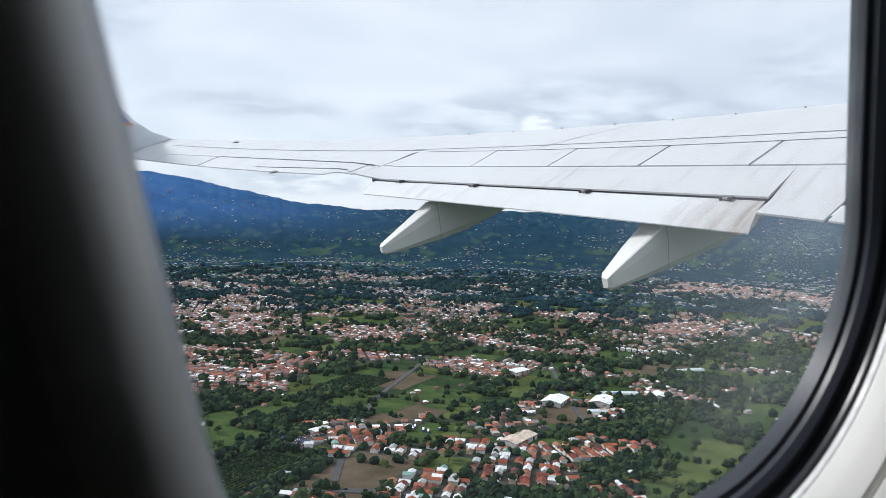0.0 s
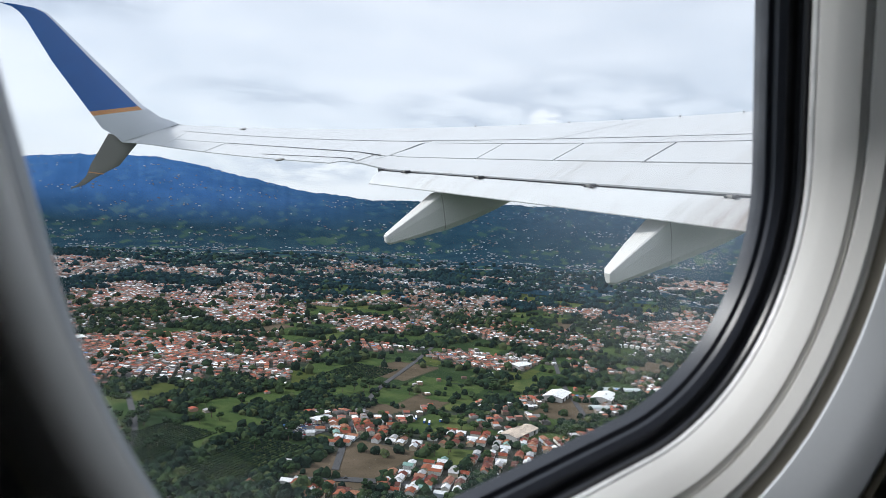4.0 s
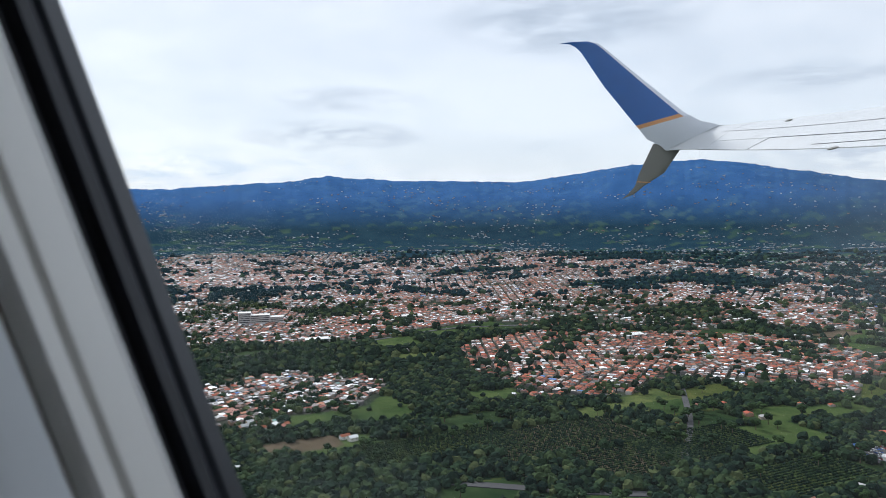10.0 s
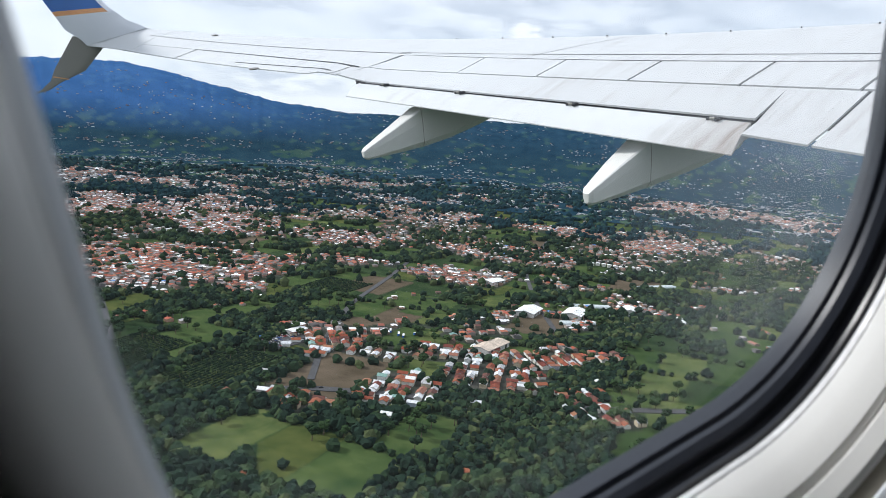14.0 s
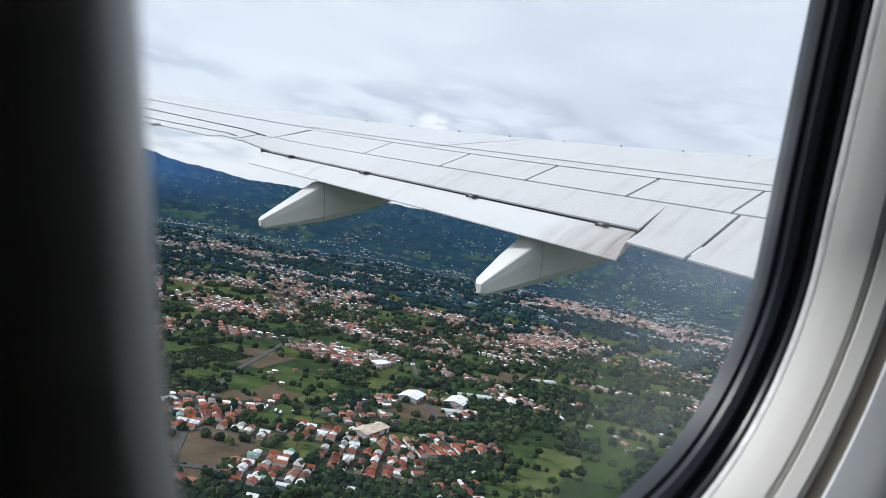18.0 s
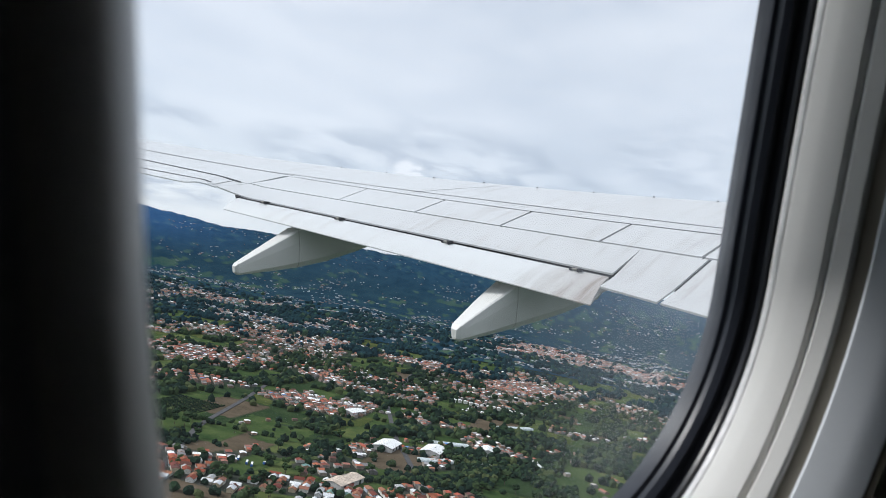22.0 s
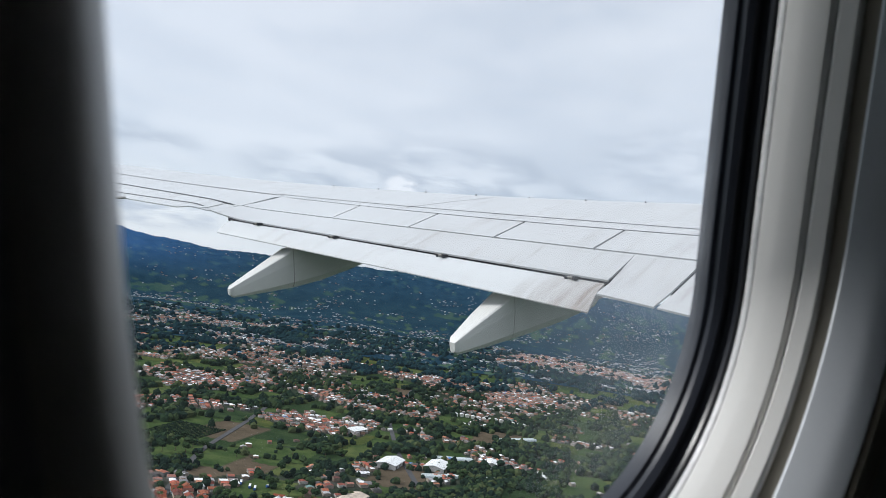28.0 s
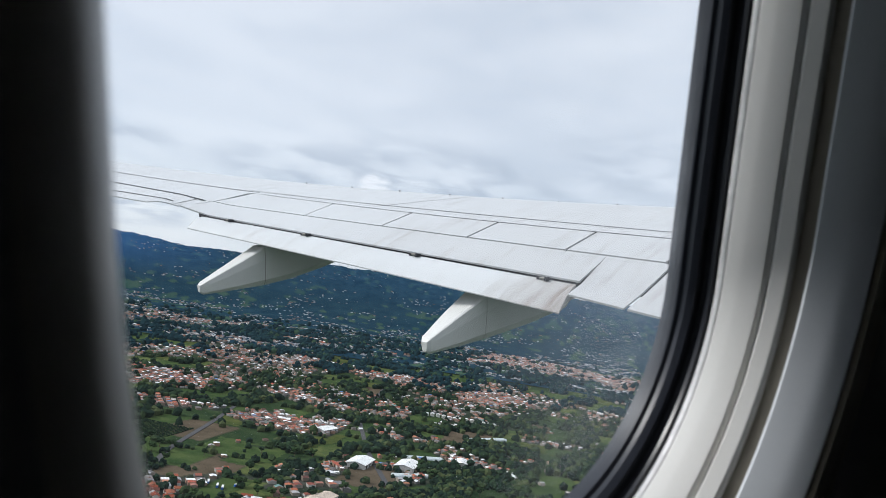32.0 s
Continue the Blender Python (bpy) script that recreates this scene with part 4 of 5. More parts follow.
# rows of houses back to back between the streets of each district
cells = []
for r0, r1, step in ((380, 900, 8.8), (900, 1600, 7.0), (1600, 2400, 7.6), (2400, 3400, 9.5)):
    for lie, a in enumerate(LIES):
        along = np.arange(-r1, r1, step)
        along = along[np.arange(len(along)) % 11 != 0]
        rows = np.arange(-r1, r1, 3.1 * step)
        rows = np.sort(np.concatenate([rows - 0.62 * step, rows + 0.62 * step]))
        u, v = [q.ravel() for q in np.meshgrid(along, rows)]
        u = u + 3.0 * np.sin(v / 3.1)
        cx, cy = u * math.cos(a) - v * math.sin(a), u * math.sin(a) + v * math.cos(a)
        az, r = polar(cx, cy)
        keep = (r > r0) & (r < r1) & (az > -46) & (az < 78)
        cx, cy = cx[keep], cy[keep]
        keep = street_grid(cx, cy) == lie
        cx, cy = cx[keep], cy[keep]
        cx, cy = cx + rng.uniform(-0.10, 0.10, len(cx)) * step, cy + rng.uniform(-0.10, 0.10, len(cy)) * step
        d, clay = town(cx, cy)
        keep = rng.random(len(cx)) < np.where(d > 0.2, 1.12 * d, 0.30 * d)
        share = np.clip(clay + 0.9 * (fractal(cx, cy, 110, 2) - 0.5), 0.05, 0.97)
        cells.append(np.stack([cx, cy, share, a + np.pi / 2 * (rng.random(len(cx)) < 0.35), np.full(len(cx), step)], 1)[keep])
cells = np.concatenate(cells)
in_field = np.zeros(len(cells), bool)
for a0, r0, half, deep, kind in FIELDS:
    fx, fy = r0 * math.sin(radians(a0)), r0 * math.cos(radians(a0))
    u, v = 0.86 * (cells[:, 0] - fx) + 0.5 * (cells[:, 1] - fy), -0.5 * (cells[:, 0] - fx) + 0.86 * (cells[:, 1] - fy)
    in_field |= (np.abs(u) < half + 4) & (np.abs(v) < deep + 4)
cells = cells[~in_field]
# the houses that are passed nearest stand as single things, further down
away, far_from = polar(cells[:, 0], cells[:, 1])
order = np.argsort(far_from + 1e5 * ((away < -26) | (away > 62)))
near_cells, cells = cells[order[:290]], cells[order[290:]]
HOUSES = len(cells)
hx, hy, hclay, hturn, hstep = cells.T
hz = land(hx, hy) + np.where(np.hypot(hx, hy) > 2300, 3.0, 0.0)
hl, hw = hstep * rng.uniform(0.78, 1.10, HOUSES), hstep * rng.uniform(0.75, 1.08, HOUSES)
large = rng.random(HOUSES) < 0.05
hl, hw = np.where(large, 1.9 * hl, hl), np.where(large, 1.25 * hw, hw)
hh, hr = rng.uniform(2.3, 4.4, HOUSES), rng.uniform(0.5, 1.5, HOUSES)
is_clay = (rng.random(HOUSES) < hclay) & ~large
# farms and hamlets strung along the lanes of the far slopes
sa, sr = rng.uniform(-40, 72, 42000), 2350 + 2330 * rng.random(42000) ** 1.3
sx, sy = sr * np.sin(np.radians(sa)), sr * np.cos(np.radians(sa))
odds = np.clip(9 * (fractal(sa * 60, sr * 2.6, 170, 1) - np.where(sa > 20, 0.50, 0.51)), 0.006, 1) * np.interp(sr, [2300, 2600, 3500, 4000, 4700], [0.8, 1.0, 0.8, 0.45, 0.15]) 
keep = rng.random(len(sa)) < odds
sx, sy = sx[keep], sy[keep]
sn = len(sx)
PALE_ROOFS = island_material("pale_hill_roofs", [(0, (0.34, 0.35, 0.37)), (0.25, (0.20, 0.20, 0.21)), (0.5, (0.50, 0.52, 0.54)), (0.66, (0.22, 0.15, 0.13)), (0.84, (0.27, 0.27, 0.29))], 0.75, 0.5)
for name, pick, roof, label in (("clay_roofed_houses", is_clay, CLAY, "crowded low houses with orange and red clay roofs"), ("tin_roofed_houses", ~is_clay, TIN, "crowded low houses with grey, white and rusty tin roofs")):
    v, f, k = house_arrays(hx[pick], hy[pick], hz[pick], hturn[pick], hl[pick], hw[pick], hh[pick], hr[pick])
    tagged(raw(name, v, f, (WALLS, roof), k), label, "houses", kind="stuff")
v, f, k = house_arrays(sx, sy, land(sx, sy) + 3.0, rng.uniform(0, 3.14, sn), rng.uniform(5, 13, sn), rng.uniform(4, 7, sn), np.full(sn, 1.8), np.full(sn, 0.6))
tagged(raw("hillside_houses", v, f, (PALE_ROOFS, PALE_ROOFS), k), "small pale houses scattered in clusters over far slopes", "houses", kind="stuff")

# ---- trees ----
LEAVES = island_material("tree_leaves", [(0, (0.014, 0.027, 0.018)), (0.2, (0.024, 0.044, 0.023)), (0.45, (0.017, 0.033, 0.022)), (0.62, (0.040, 0.062, 0.028)), (0.82, (0.010, 0.021, 0.016)), (0.93, (0.068, 0.086, 0.038))], 0.9, 0.6, 0.03)

# Leaf colours shifted to blue-green: distance haze painted into the far woods.
HAZED_LEAVES = island_material("hazed_leaves", [(0, (0.009, 0.028, 0.036)), (0.3, (0.014, 0.038, 0.045)), (0.6, (0.011, 0.032, 0.040)), (0.85, (0.022, 0.052, 0.046)), (0.96, (0.045, 0.08, 0.05))], 0.9, 0.6, 0.03)


def ball(level):
    bm = bmesh.new()
    bmesh.ops.create_icosphere(bm, subdivisions=level, radius=1.0)
    bm.verts.ensure_lookup_table()
    v, f = np.array([p.co[:] for p in bm.verts]), np.array([[q.index for q in p.verts] for p in bm.faces])
    bm.free()
    return v, f


def crowns(name, x, y, size, level, label, leaves):
    """Many tree crowns in one mesh, each lumpy in its own way."""
    v, f = ball(level)
    n = len(x)
    rough = 1 + rng.uniform(-0.32, 0.32, (n, len(v), 1))
    s = np.stack([size, size * rng.uniform(0.8, 1.2, n), size * rng.uniform(0.75, 1.25, n)], 1)[:, None]
    verts = v[None] * rough * s
    verts[:, :, 2] += (land(x, y) + 0.55 * size)[:, None]
    verts[:, :, 0] += x[:, None]
    verts[:, :, 1] += y[:, None]
    faces = (f[None] + (np.arange(n) * len(v))[:, None, None]).reshape(-1, 3)
    return tagged(raw(name, verts.reshape(-1, 3).tolist(), faces.tolist(), (leaves,)), label, "trees", kind="stuff")


def planted(x, y):
    """Whether places lie on the coffee plantations."""
    on = np.zeros(len(x), bool)
    for a0, r0, half, deep, kind in FIELDS:
        if kind in (2, 3):
            fx, fy = r0 * math.sin(radians(a0)), r0 * math.cos(radians(a0))
            on |= (np.abs(0.86 * (x - fx) + 0.5 * (y - fy)) < half) & (np.abs(-0.5 * (x - fx) + 0.86 * (y - fy)) < deep)
    return on


def tree_sites(r0, r1, step, seed):
    g = np.random.default_rng(seed)
    span = np.arange(-r1, r1, step)
    x, y = [a.ravel() for a in np.meshgrid(span, span)]
    az, r = polar(x, y)
    keep = (r > r0) & (r < r1) & (az > -44) & (az < 76)
    x, y = x[keep], y[keep]
    x, y = x + g.uniform(-0.5, 0.5, len(x)) * step, y + g.uniform(-0.5, 0.5, len(y)) * step
    meadow, soil, built = cover(x, y)
    near_by = parcels(x, y) != parcels(x + 5, y + 5)
    chance = np.where(meadow | soil, np.where(near_by, 0.45, 0.006), np.where(built > 0.3, np.where(fractal(x, y, 90, 4) > 0.60, 0.5, np.where(np.hypot(x, y) < 1100, 0.09, 0.02)), 0.92))
    clearing = (parcels(x * 1.7, y * 1.7) < 0.16 + 0.75 * np.clip(fractal(x, y, 500, 4) - 0.42, 0, 1)) & (r0 >= 2300)
    chance = np.where(clearing, 0.06, chance)
    keep = (g.random(len(x)) < chance) & ~(planted(x, y) & (g.random(len(x)) < 0.985))
    return x[keep], y[keep]


# Woods from 1900 m outwards take the leaf colour with haze painted in.
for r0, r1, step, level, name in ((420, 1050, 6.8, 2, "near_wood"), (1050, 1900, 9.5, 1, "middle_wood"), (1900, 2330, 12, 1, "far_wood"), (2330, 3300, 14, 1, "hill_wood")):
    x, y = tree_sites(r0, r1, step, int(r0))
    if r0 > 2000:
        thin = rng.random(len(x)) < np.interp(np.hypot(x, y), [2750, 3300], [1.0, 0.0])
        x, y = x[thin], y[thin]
    crowns(name, x, y, step * rng.uniform(0.38, 0.85, len(x)), level, "dense dark green broad-leaved trees", LEAVES if r0 < 1900 else HAZED_LEAVES)
rows_x, rows_y = [], []
for a0, r0, half, deep, kind in FIELDS:
    if kind in (2, 3):
        u, v = [q.ravel() for q in np.meshgrid(np.arange(-half + 2, half - 1, 2.3), np.arange(-deep + 2, deep - 1, 4.6))]
        u, v = u + rng.uniform(-0.4, 0.4, len(u)), v + rng.uniform(-0.35, 0.35, len(v))
        keep = fractal(u + 900, v + 900, 40, 2) > 0.3
        rows_x.append(r0 * math.sin(radians(a0)) + (0.86 * u - 0.5 * v)[keep])
        rows_y.append(r0 * math.cos(radians(a0)) + (0.5 * u + 0.86 * v)[keep])
rows_x, rows_y = np.concatenate(rows_x), np.concatenate(rows_y)
crowns("coffee_bushes", rows_x, rows_y, rng.uniform(0.9, 1.5, len(rows_x)), 1, "rows of low dark green bushes on a plantation", LEAVES)

# ---- single things on the land ----


def tinted(name, stops, rough=0.6, grain=1.5):
    """A paint whose colour each object takes from the stops by its own random number, with grain and stains."""
    m = island_material(name, stops, rough, grain, 0.08)
    nt = m.node_tree
    info = nt.nodes.new("ShaderNodeObjectInfo")
    ramp = next(n for n in nt.nodes if n.type == "VALTORGB")
    nt.links.new(info.outputs["Random"], ramp.inputs["Fac"])
    return m


ROOF_CLAY = tinted("clay_tiles", [(0, (0.22, 0.06, 0.034)), (0.3, (0.27, 0.092, 0.05)), (0.55, (0.15, 0.044, 0.032)), (0.75, (0.29, 0.135, 0.08)), (0.9, (0.12, 0.052, 0.04))])
ROOF_TIN = tinted("roof_sheets", [(0, (0.62, 0.63, 0.64)), (0.3, (0.4, 0.4, 0.4)), (0.55, (0.28, 0.13, 0.09)), (0.75, (0.72, 0.72, 0.72)), (0.92, (0.2, 0.32, 0.28))])
PLASTER = tinted("house_plaster", [(0, (0.6, 0.58, 0.52)), (0.4, (0.5, 0.42, 0.3)), (0.7, (0.68, 0.67, 0.64)), (0.88, (0.4, 0.45, 0.5))])
OPENING = material("dark_window", (0.03, 0.035, 0.04), 0.2)
BARK = material("bark", (0.09, 0.065, 0.045), 0.9, vary=0.3)
TREE_LEAF = tinted("single_tree_leaves", [(0, (0.016, 0.034, 0.014)), (0.3, (0.026, 0.05, 0.018)), (0.6, (0.02, 0.04, 0.02)), (0.85, (0.036, 0.064, 0.022))], 0.9, 0.8)
ASPHALT = material("asphalt", (0.055, 0.055, 0.058), 0.9, vary=0.25, scale=0.05, fine=1.0)
SHEET_WHITE = material("white_roof_sheets", (0.8, 0.8, 0.78), 0.5, vary=0.08, scale=0.1, fine=1.5)
SHEET_RUST = material("rusty_roof_sheets", (0.55, 0.45, 0.36), 0.7, vary=0.4, scale=0.15, fine=1.5)
SHEET_BLUE = material("blue_canopy_sheets", (0.04, 0.14, 0.42), 0.5)
CONCRETE = material("concrete_wall", (0.42, 0.41, 0.39), 0.85, vary=0.15, scale=0.1, fine=1)
PLASTIC = material("greenhouse_film", (0.55, 0.6, 0.6), 0.4, vary=0.1, scale=0.1, fine=0.8)


def gable(length, width, wall, ridge, over, thick):
    """Wall and roof meshes of a gabled building, standing on z = 0."""
    bm = bmesh.new()
    lx, ly = length / 2, width / 2
    v = [bm.verts.new(p) for p in ((-lx, -ly, -1), (lx, -ly, -1), (lx, ly, -1), (-lx, ly, -1), (-lx, -ly, wall), (lx, -ly, wall), (lx, ly, wall), (-lx, ly, wall), (-lx, 0, wall + ridge), (lx, 0, wall + ridge))]
    for f in ((0, 1, 5, 4), (2, 3, 7, 6), (1, 2, 6, 9, 5), (3, 0, 4, 8, 7), (3, 2, 1, 0)):
        bm.faces.new([v[i] for i in f])
    roof = bmesh.new()
    drop = ridge / ly * over
    top = [(-lx - over, -ly - over, wall - drop + thick), (lx + over, -ly - over, wall - drop + thick), (lx + over, 0, wall + ridge + thick), (-lx - over, 0, wall + ridge + thick), (lx + over, ly + over, wall - drop + thick), (-lx - over, ly + over, wall - drop + thick)]
    t = [roof.verts.new(p) for p in top]
    b = [roof.verts.new((x, y, z - thick)) for x, y, z in top]
    for f in ((0, 1, 2, 3), (3, 2, 4, 5)):
        roof.faces.new([t[i] for i in f])
        roof.faces.new([b[i] for i in reversed(f)])
    rim = (0, 1, 2, 4, 5, 3)
    for i, j in zip(rim, rim[1:] + rim[:1]):
        roof.faces.new((t[i], b[i], b[j], t[j]))
    bmesh.ops.recalc_face_normals(roof, faces=roof.faces)
    return bm, roof


def site(bearing_deg, distance, turn=0.0, lift=0.0):
    x, y = distance * math.sin(radians(bearing_deg)), distance * math.cos(radians(bearing_deg))
    return Matrix.Translation((x, y, float(land(np.array([x]), np.array([y]))[0]) + lift)) @ Matrix.Rotation(turn, 4, "Z")


def house(m, length, width, wall, ridge, roof_mat, label):
    ob = thing("house", label, "house", "houses of the valley towns", m)
    walls, roof = gable(length, width, wall, ridge, 0.5, 0.18)
    part("wall", walls, PLASTER, ob, smooth=False)
    part("roof", roof, roof_mat, ob, smooth=False)
    for k, (x, w) in enumerate(((-length * 0.25, 1.3), (length * 0.25, 1.3))):
        bm = bmesh.new()
        box(bm, (x, -width / 2 - 0.03, wall * 0.55), (w, 0.12, 1.1))
        part("window", bm, OPENING, ob, smooth=False)
    return ob


house_kinds = []
g = random.Random(5)
for k in range(8):
    clay = k < 5
    label = "low house with an orange clay roof in a crowded street" if clay else "low house with a pale tin roof in a crowded street"
    house_kinds.append((house(site(0, 1), g.uniform(8.5, 12), g.uniform(6.5, 8.5), g.uniform(2.8, 4.2), g.uniform(1.0, 2.0), ROOF_CLAY if clay else ROOF_TIN, label), clay))
used = set()
near_z = land(near_cells[:, 0], near_cells[:, 1])
for (x, y, clay, turn, _), z in zip(near_cells.tolist(), near_z.tolist()):
    pick = g.randrange(5) if g.random() < clay else 5 + g.randrange(3)
    m = Matrix.Translation((x, y, z)) @ Matrix.Rotation(turn, 4, "Z")
    if pick in used:
        copy_thing(house_kinds[pick][0], m)
    else:
        used.add(pick)
        house_kinds[pick][0].matrix_world = m


# single trees along the edges of the fields
def tree(m, height, spread, seed):
    ob = thing("tree", "broad dark green tree standing among the fields", "tree", "single trees", m)
    h = random.Random(seed)
    rings = [[(r * math.cos(a * math.pi / 4) + bend, r * math.sin(a * math.pi / 4), z) for a in range(8)] for r, z, bend in ((0.5, -0.5, 0), (0.34, height * 0.25, 0.1), (0.24, height * 0.5, 0.25), (0.1, height * 0.75, 0.2))]
    part("trunk", loft(rings), BARK, ob)
    verts, faces = [], []
    v, f = ball(2)
    for c in range(16):
        a, e, d = h.uniform(0, 6.28), h.uniform(-0.25, 1.0), h.uniform(0.25, 0.8)
        size = spread * h.uniform(0.28, 0.46)
        centre = (spread * d * math.cos(a), spread * d * math.sin(a), height * 0.62 + e * height * 0.28)
        for p in v:
            k = size * h.uniform(0.72, 1.2)
            verts.append((centre[0] + p[0] * k, centre[1] + p[1] * k, centre[2] + p[2] * k * 0.8))
        faces += [tuple(int(i) + 42 * c for i in q) for q in f]
    raw("crown", verts, faces, (TREE_LEAF,), parent=ob)
    return ob


tree_kinds = [tree(site(0, 1), g.uniform(9, 14), g.uniform(4.2, 6.2), k) for k in range(5)]
spots = []
while len(spots) < 170:
    b, d = g.uniform(-24, 60), g.uniform(520, 1050)
    x, y = d * math.sin(radians(b)), d * math.cos(radians(b))
    me_, so_, bu_ = cover(np.array([x]), np.array([y]))
    if me_[0] or bu_[0] > 0.3 and g.random() < 0.25:
        spots.append((b, d))
for k, (b, d) in enumerate(spots):
    m = site(b, d, g.uniform(0, 6.28))
    if k < 5:
        tree_kinds[k].matrix_world = m
    else:
        copy_thing(tree_kinds[k % 5], m)


# sheds, barns and blocks
def shed(name, m, length, width, wall, ridge, roof_mat, label, doors=3):
    ob = thing(name, label, "warehouse", matrix=m)
    walls, roof = gable(length, width, wall, ridge, 0.8, 0.3)
    part("wall", walls, CONCRETE, ob, smooth=False)
    part("roof", roof, roof_mat, ob, smooth=False)
    for k in range(doors):
        bm = bmesh.new()
        box(bm, (-length / 2 + length * (k + 0.5) / doors, -width / 2 - 0.06, wall * 0.4), (4.0, 0.2, wall * 0.8))
        part("door", bm, OPENING, ob, "dark roller door", smooth=False)
    for k in range(1, 8):
        bm = bmesh.new()
        y = width / 2 + 0.8
        for s in (-1, 1):
            slope = math.atan2(ridge, width / 2)
            box(bm, (-length / 2 + length * k / 8, s * y / 2, wall + ridge / 2 + 0.22), (0.35, y / math.cos(slope) * 0.98, 0.12), Matrix.Rotation(-s * slope, 4, "X"))
        part("roof_rib", bm, roof_mat, ob, smooth=False)
    return ob


shed("warehouse", site(45.6, 1010, 0.5), 46, 28, 6, 3.0, SHEET_WHITE, "long white-roofed warehouse beside its twin at the wood's edge")
shed("warehouse", site(49.3, 1030, 0.5), 46, 28, 6, 3.0, SHEET_WHITE, "long white-roofed warehouse beside its twin at the wood's edge")
shed("warehouse", site(42.5, 1205, 0.25), 40, 22, 6, 2.0, SHEET_WHITE, "white-roofed shed with open dark bays by the fields")
shed("warehouse", site(53.5, 1110, 0.7), 34, 14, 5, 1.6, SHEET_WHITE, "narrow white shed in a dark green wood")
shed("warehouse", site(57.5, 1075, 0.7), 36, 14, 5, 1.6, SHEET_WHITE, "narrow white shed in a dark green wood")
shed("warehouse", site(42.8, 812, 0.35), 52, 22, 6, 2.2, SHEET_RUST, "long warehouse with a rust-streaked pale roof")
shed("market_hall", site(8.5, 1330, 0.6), 38, 20, 6, 2.4, SHEET_WHITE, "white-roofed hall among red clay roofs")
shed("market_hall", site(-9, 1560, 0.3), 44, 20, 6, 2.0, SHEET_WHITE, "white-roofed hall between crowded houses")
shed("market_hall", site(-16.5, 1330, 0.4), 48, 22, 6, 2.0, SHEET_WHITE, "white-roofed hall between crowded houses")


def greenhouse(m, length, spans):
    ob = thing("greenhouse", "pale plastic tunnel greenhouse among vegetable fields", "greenhouse", "greenhouses", m)
    for k in range(spans):
        y0 = (k - (spans - 1) / 2) * 7.0
        rings = [[(x, y0 + 3.4 * math.cos(math.pi * a / 8), 3.4 * math.sin(math.pi * a / 8) - (0.6 if a in (0, 8) else 0)) for a in range(9)] for x in (-length / 2, 0, length / 2)]
        part("tunnel", loft(rings), PLASTIC, ob)
    return ob


greenhouse(site(50.4, 1105, -0.5), 64, 2)
greenhouse(site(52.4, 1060, -0.5), 80, 2)
greenhouse(site(53.9, 1020, -0.5), 60, 1)
greenhouse(site(55.2, 1350, -0.2), 90, 2)
greenhouse(site(49.6, 985, -0.4), 50, 2)

# a row of white terrace houses beyond the fields
row_house = None
for k in range(13):
    m = site(50.2 + 0.45 * k, 1520 + 6 * math.sin(k), 0.75)
    if row_house is None:
        row_house = house(m, 10, 8, 5.2, 1.2, SHEET_WHITE, "white two-storey terrace house in a row beyond fields")
        row_house["group"] = "white terrace houses"
    else:
        copy_thing(row_house, m)

# a block of offices in the large town
block = thing("office_block", "pale grey multi-storey block standing above the town roofs", "building", matrix=site(-21, 1560, 0.35))
for x, w, h in ((-30, 26, 26), (2, 40, 20), (36, 28, 15)):
    bm = bmesh.new()
    box(bm, (x, 0, h / 2 - 1), (w, 20, h + 2))
    wing_of_block = part("storey_wing", bm, CONCRETE, block, smooth=False)
    for level in range(int(h // 4)):
        bm = bmesh.new()
        box(bm, (x, -10.05, 2.4 + 4 * level), (w - 3, 0.3, 1.5))
        part("window_band", bm, OPENING, wing_of_block, "dark window band", smooth=False)
    bm = bmesh.new()
    box(bm, (x, 0, h + 0.3), (w + 1, 21, 0.6))
    part("roof", bm, SHEET_WHITE, wing_of_block, smooth=False)


# roads, laid over the land as thin raised strips
def road(name, points, wide, label):
    pts = [(d * math.sin(radians(b)), d * math.cos(radians(b))) for b, d in points]
    fine = []
    for (x0, y0), (x1, y1) in zip(pts, pts[1:]):
        n = max(2, int(math.hypot(x1 - x0, y1 - y0) / 12))
        fine += [(x0 + (x1 - x0) * k / n, y0 + (y1 - y0) * k / n) for k in range(n)]
    fine.append(pts[-1])
    fx, fy = np.array(fine).T
    fx, fy = np.convolve(np.pad(fx, 4, "edge"), np.ones(9) / 9, "valid"), np.convolve(np.pad(fy, 4, "edge"), np.ones(9) / 9, "valid")
    tx, ty = np.gradient(fx), np.gradient(fy)
    n = np.hypot(tx, ty) + 1e-9
    verts, faces = [], []
    for k in range(len(fx)):
        for s in (-1, 1):
            x, y = fx[k] - s * ty[k] / n[k] * wide / 2, fy[k] + s * tx[k] / n[k] * wide / 2
            z = float(land(np.array([x]), np.array([y]))[0])
            verts += [(x, y, z + 0.7), (x, y, z - 0.6)]
    for k in range(len(fx) - 1):
        a, b = 4 * k, 4 * (k + 1)
        faces += [(a, b, b + 2, a + 2), (a, a + 1, b + 1, b), (a + 2, b + 2, b + 3, a + 3)]
    return tagged(raw(name, verts, faces, (ASPHALT,)), label, "road", kind="structure")


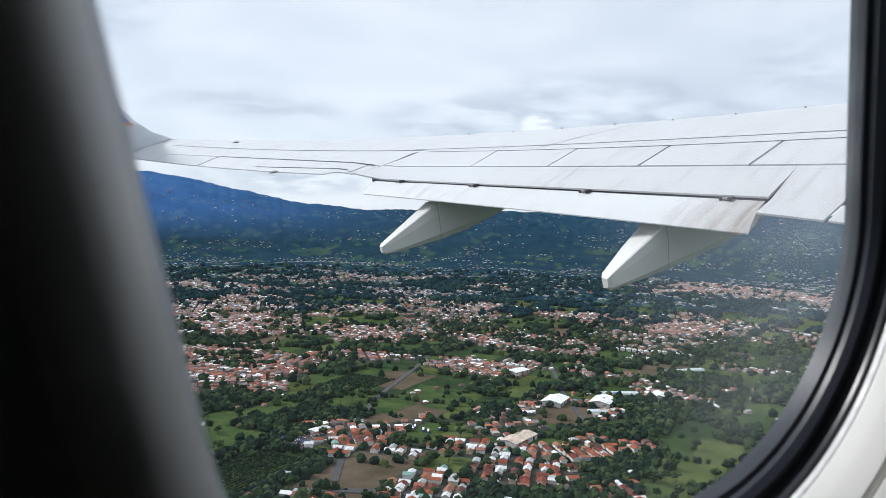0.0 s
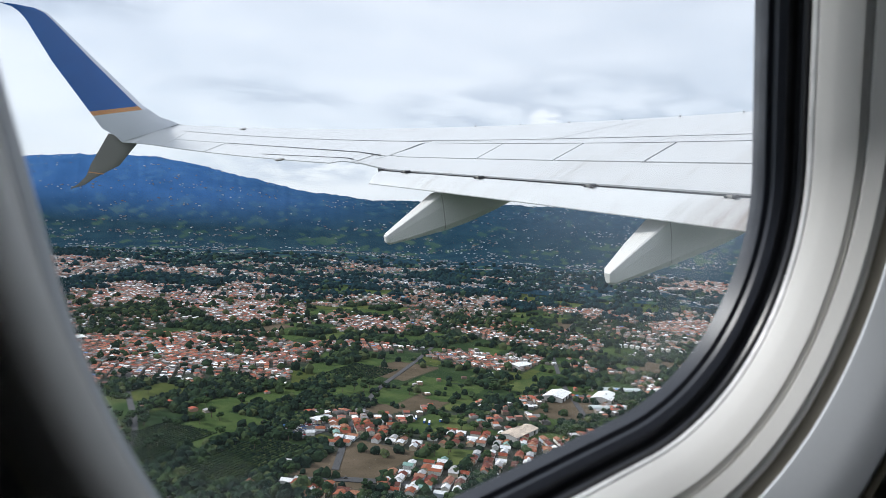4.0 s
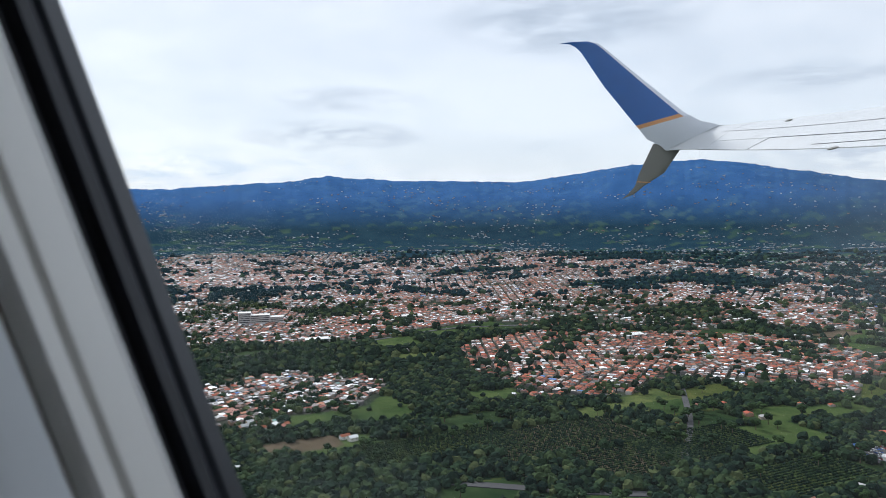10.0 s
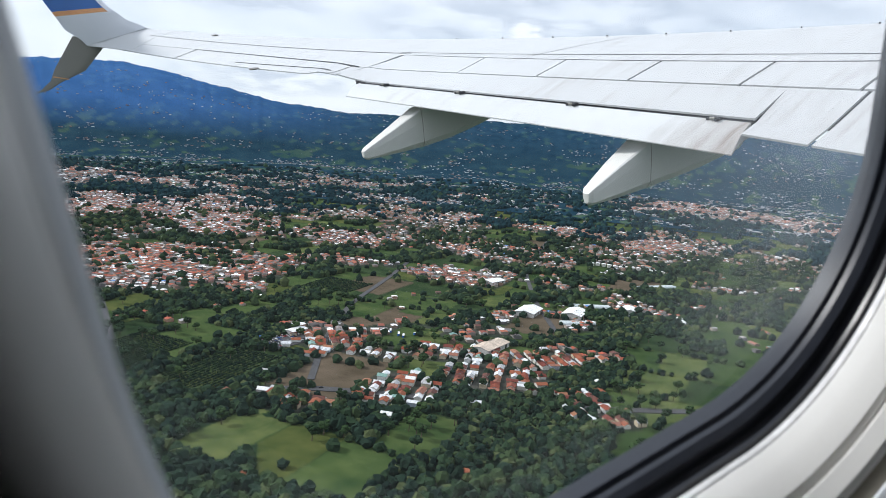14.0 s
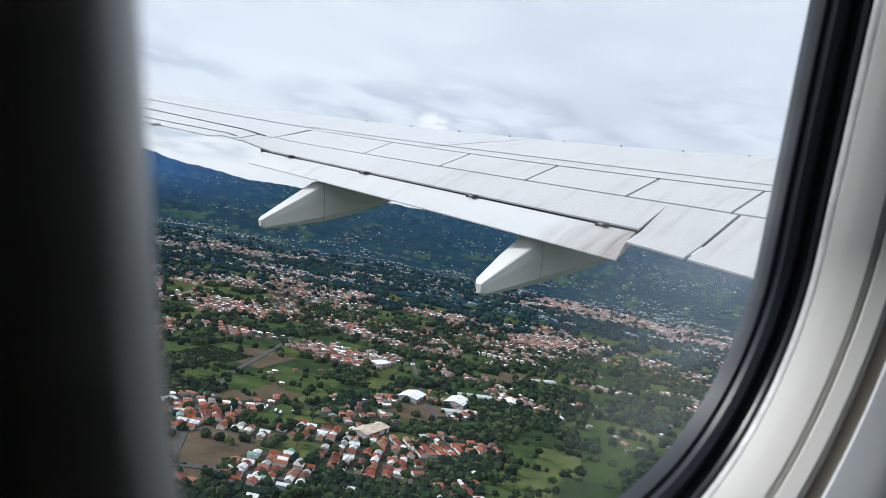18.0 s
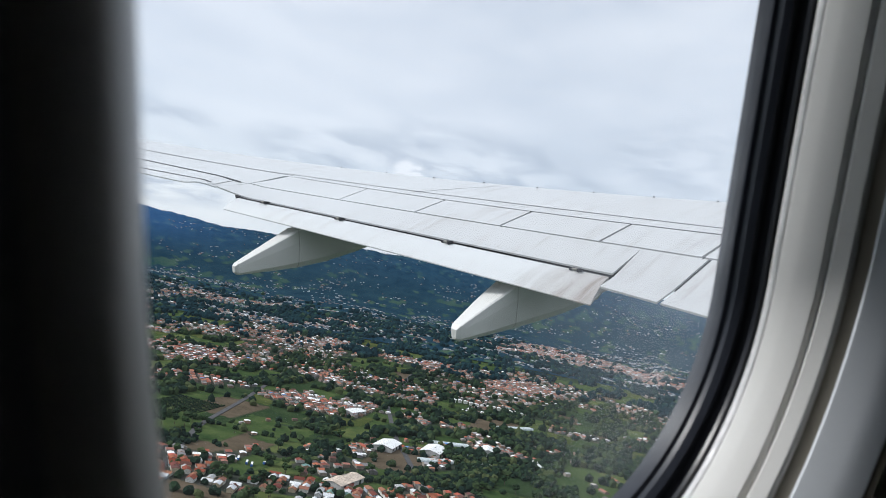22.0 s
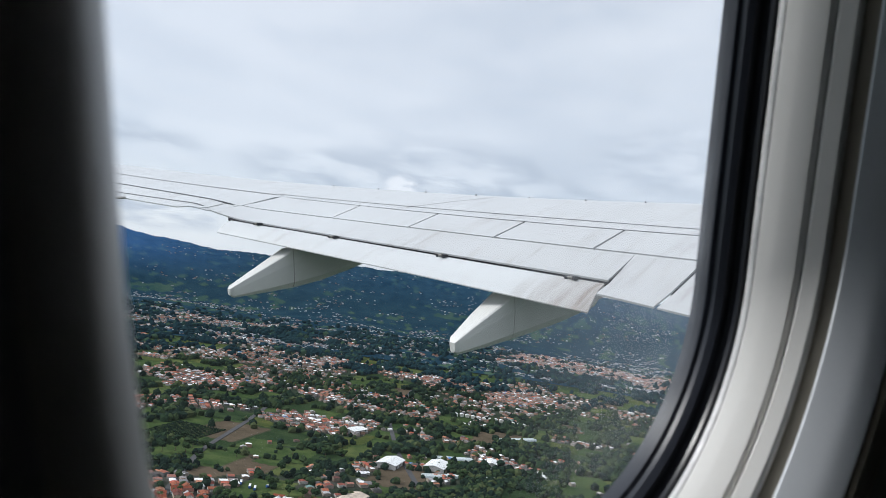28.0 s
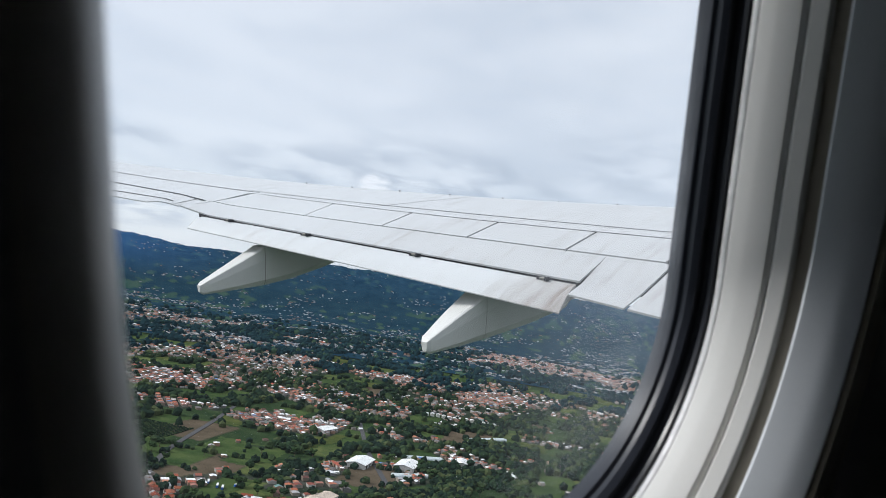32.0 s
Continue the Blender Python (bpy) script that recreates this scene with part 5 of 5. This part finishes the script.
road("road_1", [(-14, 640), (4, 600), (16, 622), (26, 652), (38, 636), (52, 660), (66, 760)], 11, "grey two-lane highway below the wood")
road("road_2", [(28, 655), (29, 800), (31, 980), (34, 1180), (36, 1420), (38, 1800)], 7, "grey town street running away between houses")
road("road_3", [(52, 655), (49, 850), (46, 1100), (45, 1350), (46.5, 1800), (50, 2200)], 7, "grey country road between fields")
road("road_4", [(-34, 1230), (-18, 1240), (-6, 1420), (8, 1480), (22, 1620), (34, 1650), (48, 1600)], 8, "grey road between two towns")
road("road_5", [(12, 640), (13, 820), (12, 1050), (11, 1300), (9, 1650)], 7, "grey street through the red-roofed town")

# ---- the car yard by the highway ----
CAR_PAINT = tinted("car_paint", [(0, (0.75, 0.75, 0.75)), (0.45, (0.5, 0.51, 0.53)), (0.6, (0.04, 0.04, 0.045)), (0.75, (0.4, 0.03, 0.03)), (0.87, (0.05, 0.12, 0.35))], 0.3)
TYRE = material("tyre_rubber", (0.02, 0.02, 0.02), 0.9)


def car(m):
    ob = thing("car", "small parked car standing in rows on the asphalt yard", "car", "parked cars", m)
    prof = [(-2.1, 0.35), (-2.15, 0.8), (-1.4, 0.92), (1.0, 0.92), (2.0, 0.78), (2.1, 0.35)]
    part("body", loft([[(x, y, z) for x, z in prof] for y in (-0.85, 0.85)]), CAR_PAINT, ob, smooth=False)
    prof = [(-1.5, 0.9), (-1.1, 1.42), (0.3, 1.45), (1.0, 0.9)]
    part("cabin", loft([[(x, y, z) for x, z in prof] for y in (-0.72, 0.72)]), OPENING, ob, "dark glazed cabin", smooth=False)
    for x in (-1.3, 1.3):
        for y in (-0.8, 0.8):
            bm = bmesh.new()
            bmesh.ops.create_cone(bm, cap_ends=True, segments=10, radius1=0.33, radius2=0.33, depth=0.22, matrix=Matrix.Translation((x, y, 0.33)) @ Matrix.Rotation(math.pi / 2, 4, "X"))
            part("wheel", bm, TYRE, ob, smooth=False)
    return ob


yard = site(25.9, 800, 0.35)
bm = bmesh.new()
box(bm, (0, 0, -0.6), (70, 44, 2.4))
tagged(part("car_yard", bm, ASPHALT, matrix=yard, smooth=False), "dark asphalt car yard beside the highway", "yard")
first_car = None
for i in range(5):
    for j in range(14):
        if g.random() < 0.25:
            continue
        m = yard @ Matrix.Translation((-26 + 3.1 * j, -15 + 7.5 * i, 0.6)) @ Matrix.Rotation(math.pi / 2 + g.uniform(-0.06, 0.06), 4, "Z")
        if first_car is None:
            first_car = car(m)
        else:
            copy_thing(first_car, m)
for b, d in ((7, 601), (19, 631), (23, 643), (29, 646), (33, 640), (40, 638), (45, 646)):
    c = copy_thing(first_car, site(b, d, g.choice((0.1, 3.2)) - radians(b), 0.7))
    c["label"], c["group"] = "small car driving along the grey highway", "cars on the highway"
shed("car_showroom", yard @ Matrix.Translation((26, 8, 0.6)), 24, 12, 5, 0.8, SHEET_WHITE, "flat white-roofed car showroom beside the yard", 2)
canopy = thing("canopy", "blue sheet canopy on posts over the parked cars", "canopy", matrix=yard @ Matrix.Translation((-20, 17, 0.6)))
bm = bmesh.new()
box(bm, (0, 0, 3.4), (18, 6, 0.3))
part("roof", bm, SHEET_BLUE, canopy, smooth=False)
for x in (-8, 0, 8):
    for y in (-2.5, 2.5):
        bm = bmesh.new()
        box(bm, (x, y, 1.7), (0.25, 0.25, 3.4))
        part("post", bm, CONCRETE, canopy, smooth=False)


def bus(m):
    ob = thing("bus", "blue and white bus parked on a bare earth lot", "bus", "parked buses", m)
    bm = bmesh.new()
    box(bm, (0, 0, 1.7), (11, 2.5, 2.6))
    bmesh.ops.bevel(bm, geom=bm.edges[:], offset=0.2, segments=2, affect="EDGES")
    part("body", bm, SHEET_BLUE, ob, smooth=False)
    bm = bmesh.new()
    box(bm, (0, 0, 3.08), (10.4, 2.3, 0.3))
    part("roof", bm, SHEET_WHITE, ob, "white roof", smooth=False)
    bm = bmesh.new()
    box(bm, (0, 0, 2.1), (10, 2.56, 0.8))
    part("window", bm, OPENING, ob, "dark window band", smooth=False)
    for x in (-3.6, 3.8):
        for y in (-1.1, 1.1):
            bm = bmesh.new()
            bmesh.ops.create_cone(bm, cap_ends=True, segments=12, radius1=0.5, radius2=0.5, depth=0.3, matrix=Matrix.Translation((x, y, 0.5)) @ Matrix.Rotation(math.pi / 2, 4, "X"))
            part("wheel", bm, TYRE, ob, smooth=False)
    return ob


one_bus = bus(site(35.1, 838, 0.9))
for b, d, t in ((35.5, 832, 0.92), (36.6, 846, 0.2), (34.4, 850, 0.95)):
    copy_thing(one_bus, site(b, d, t))
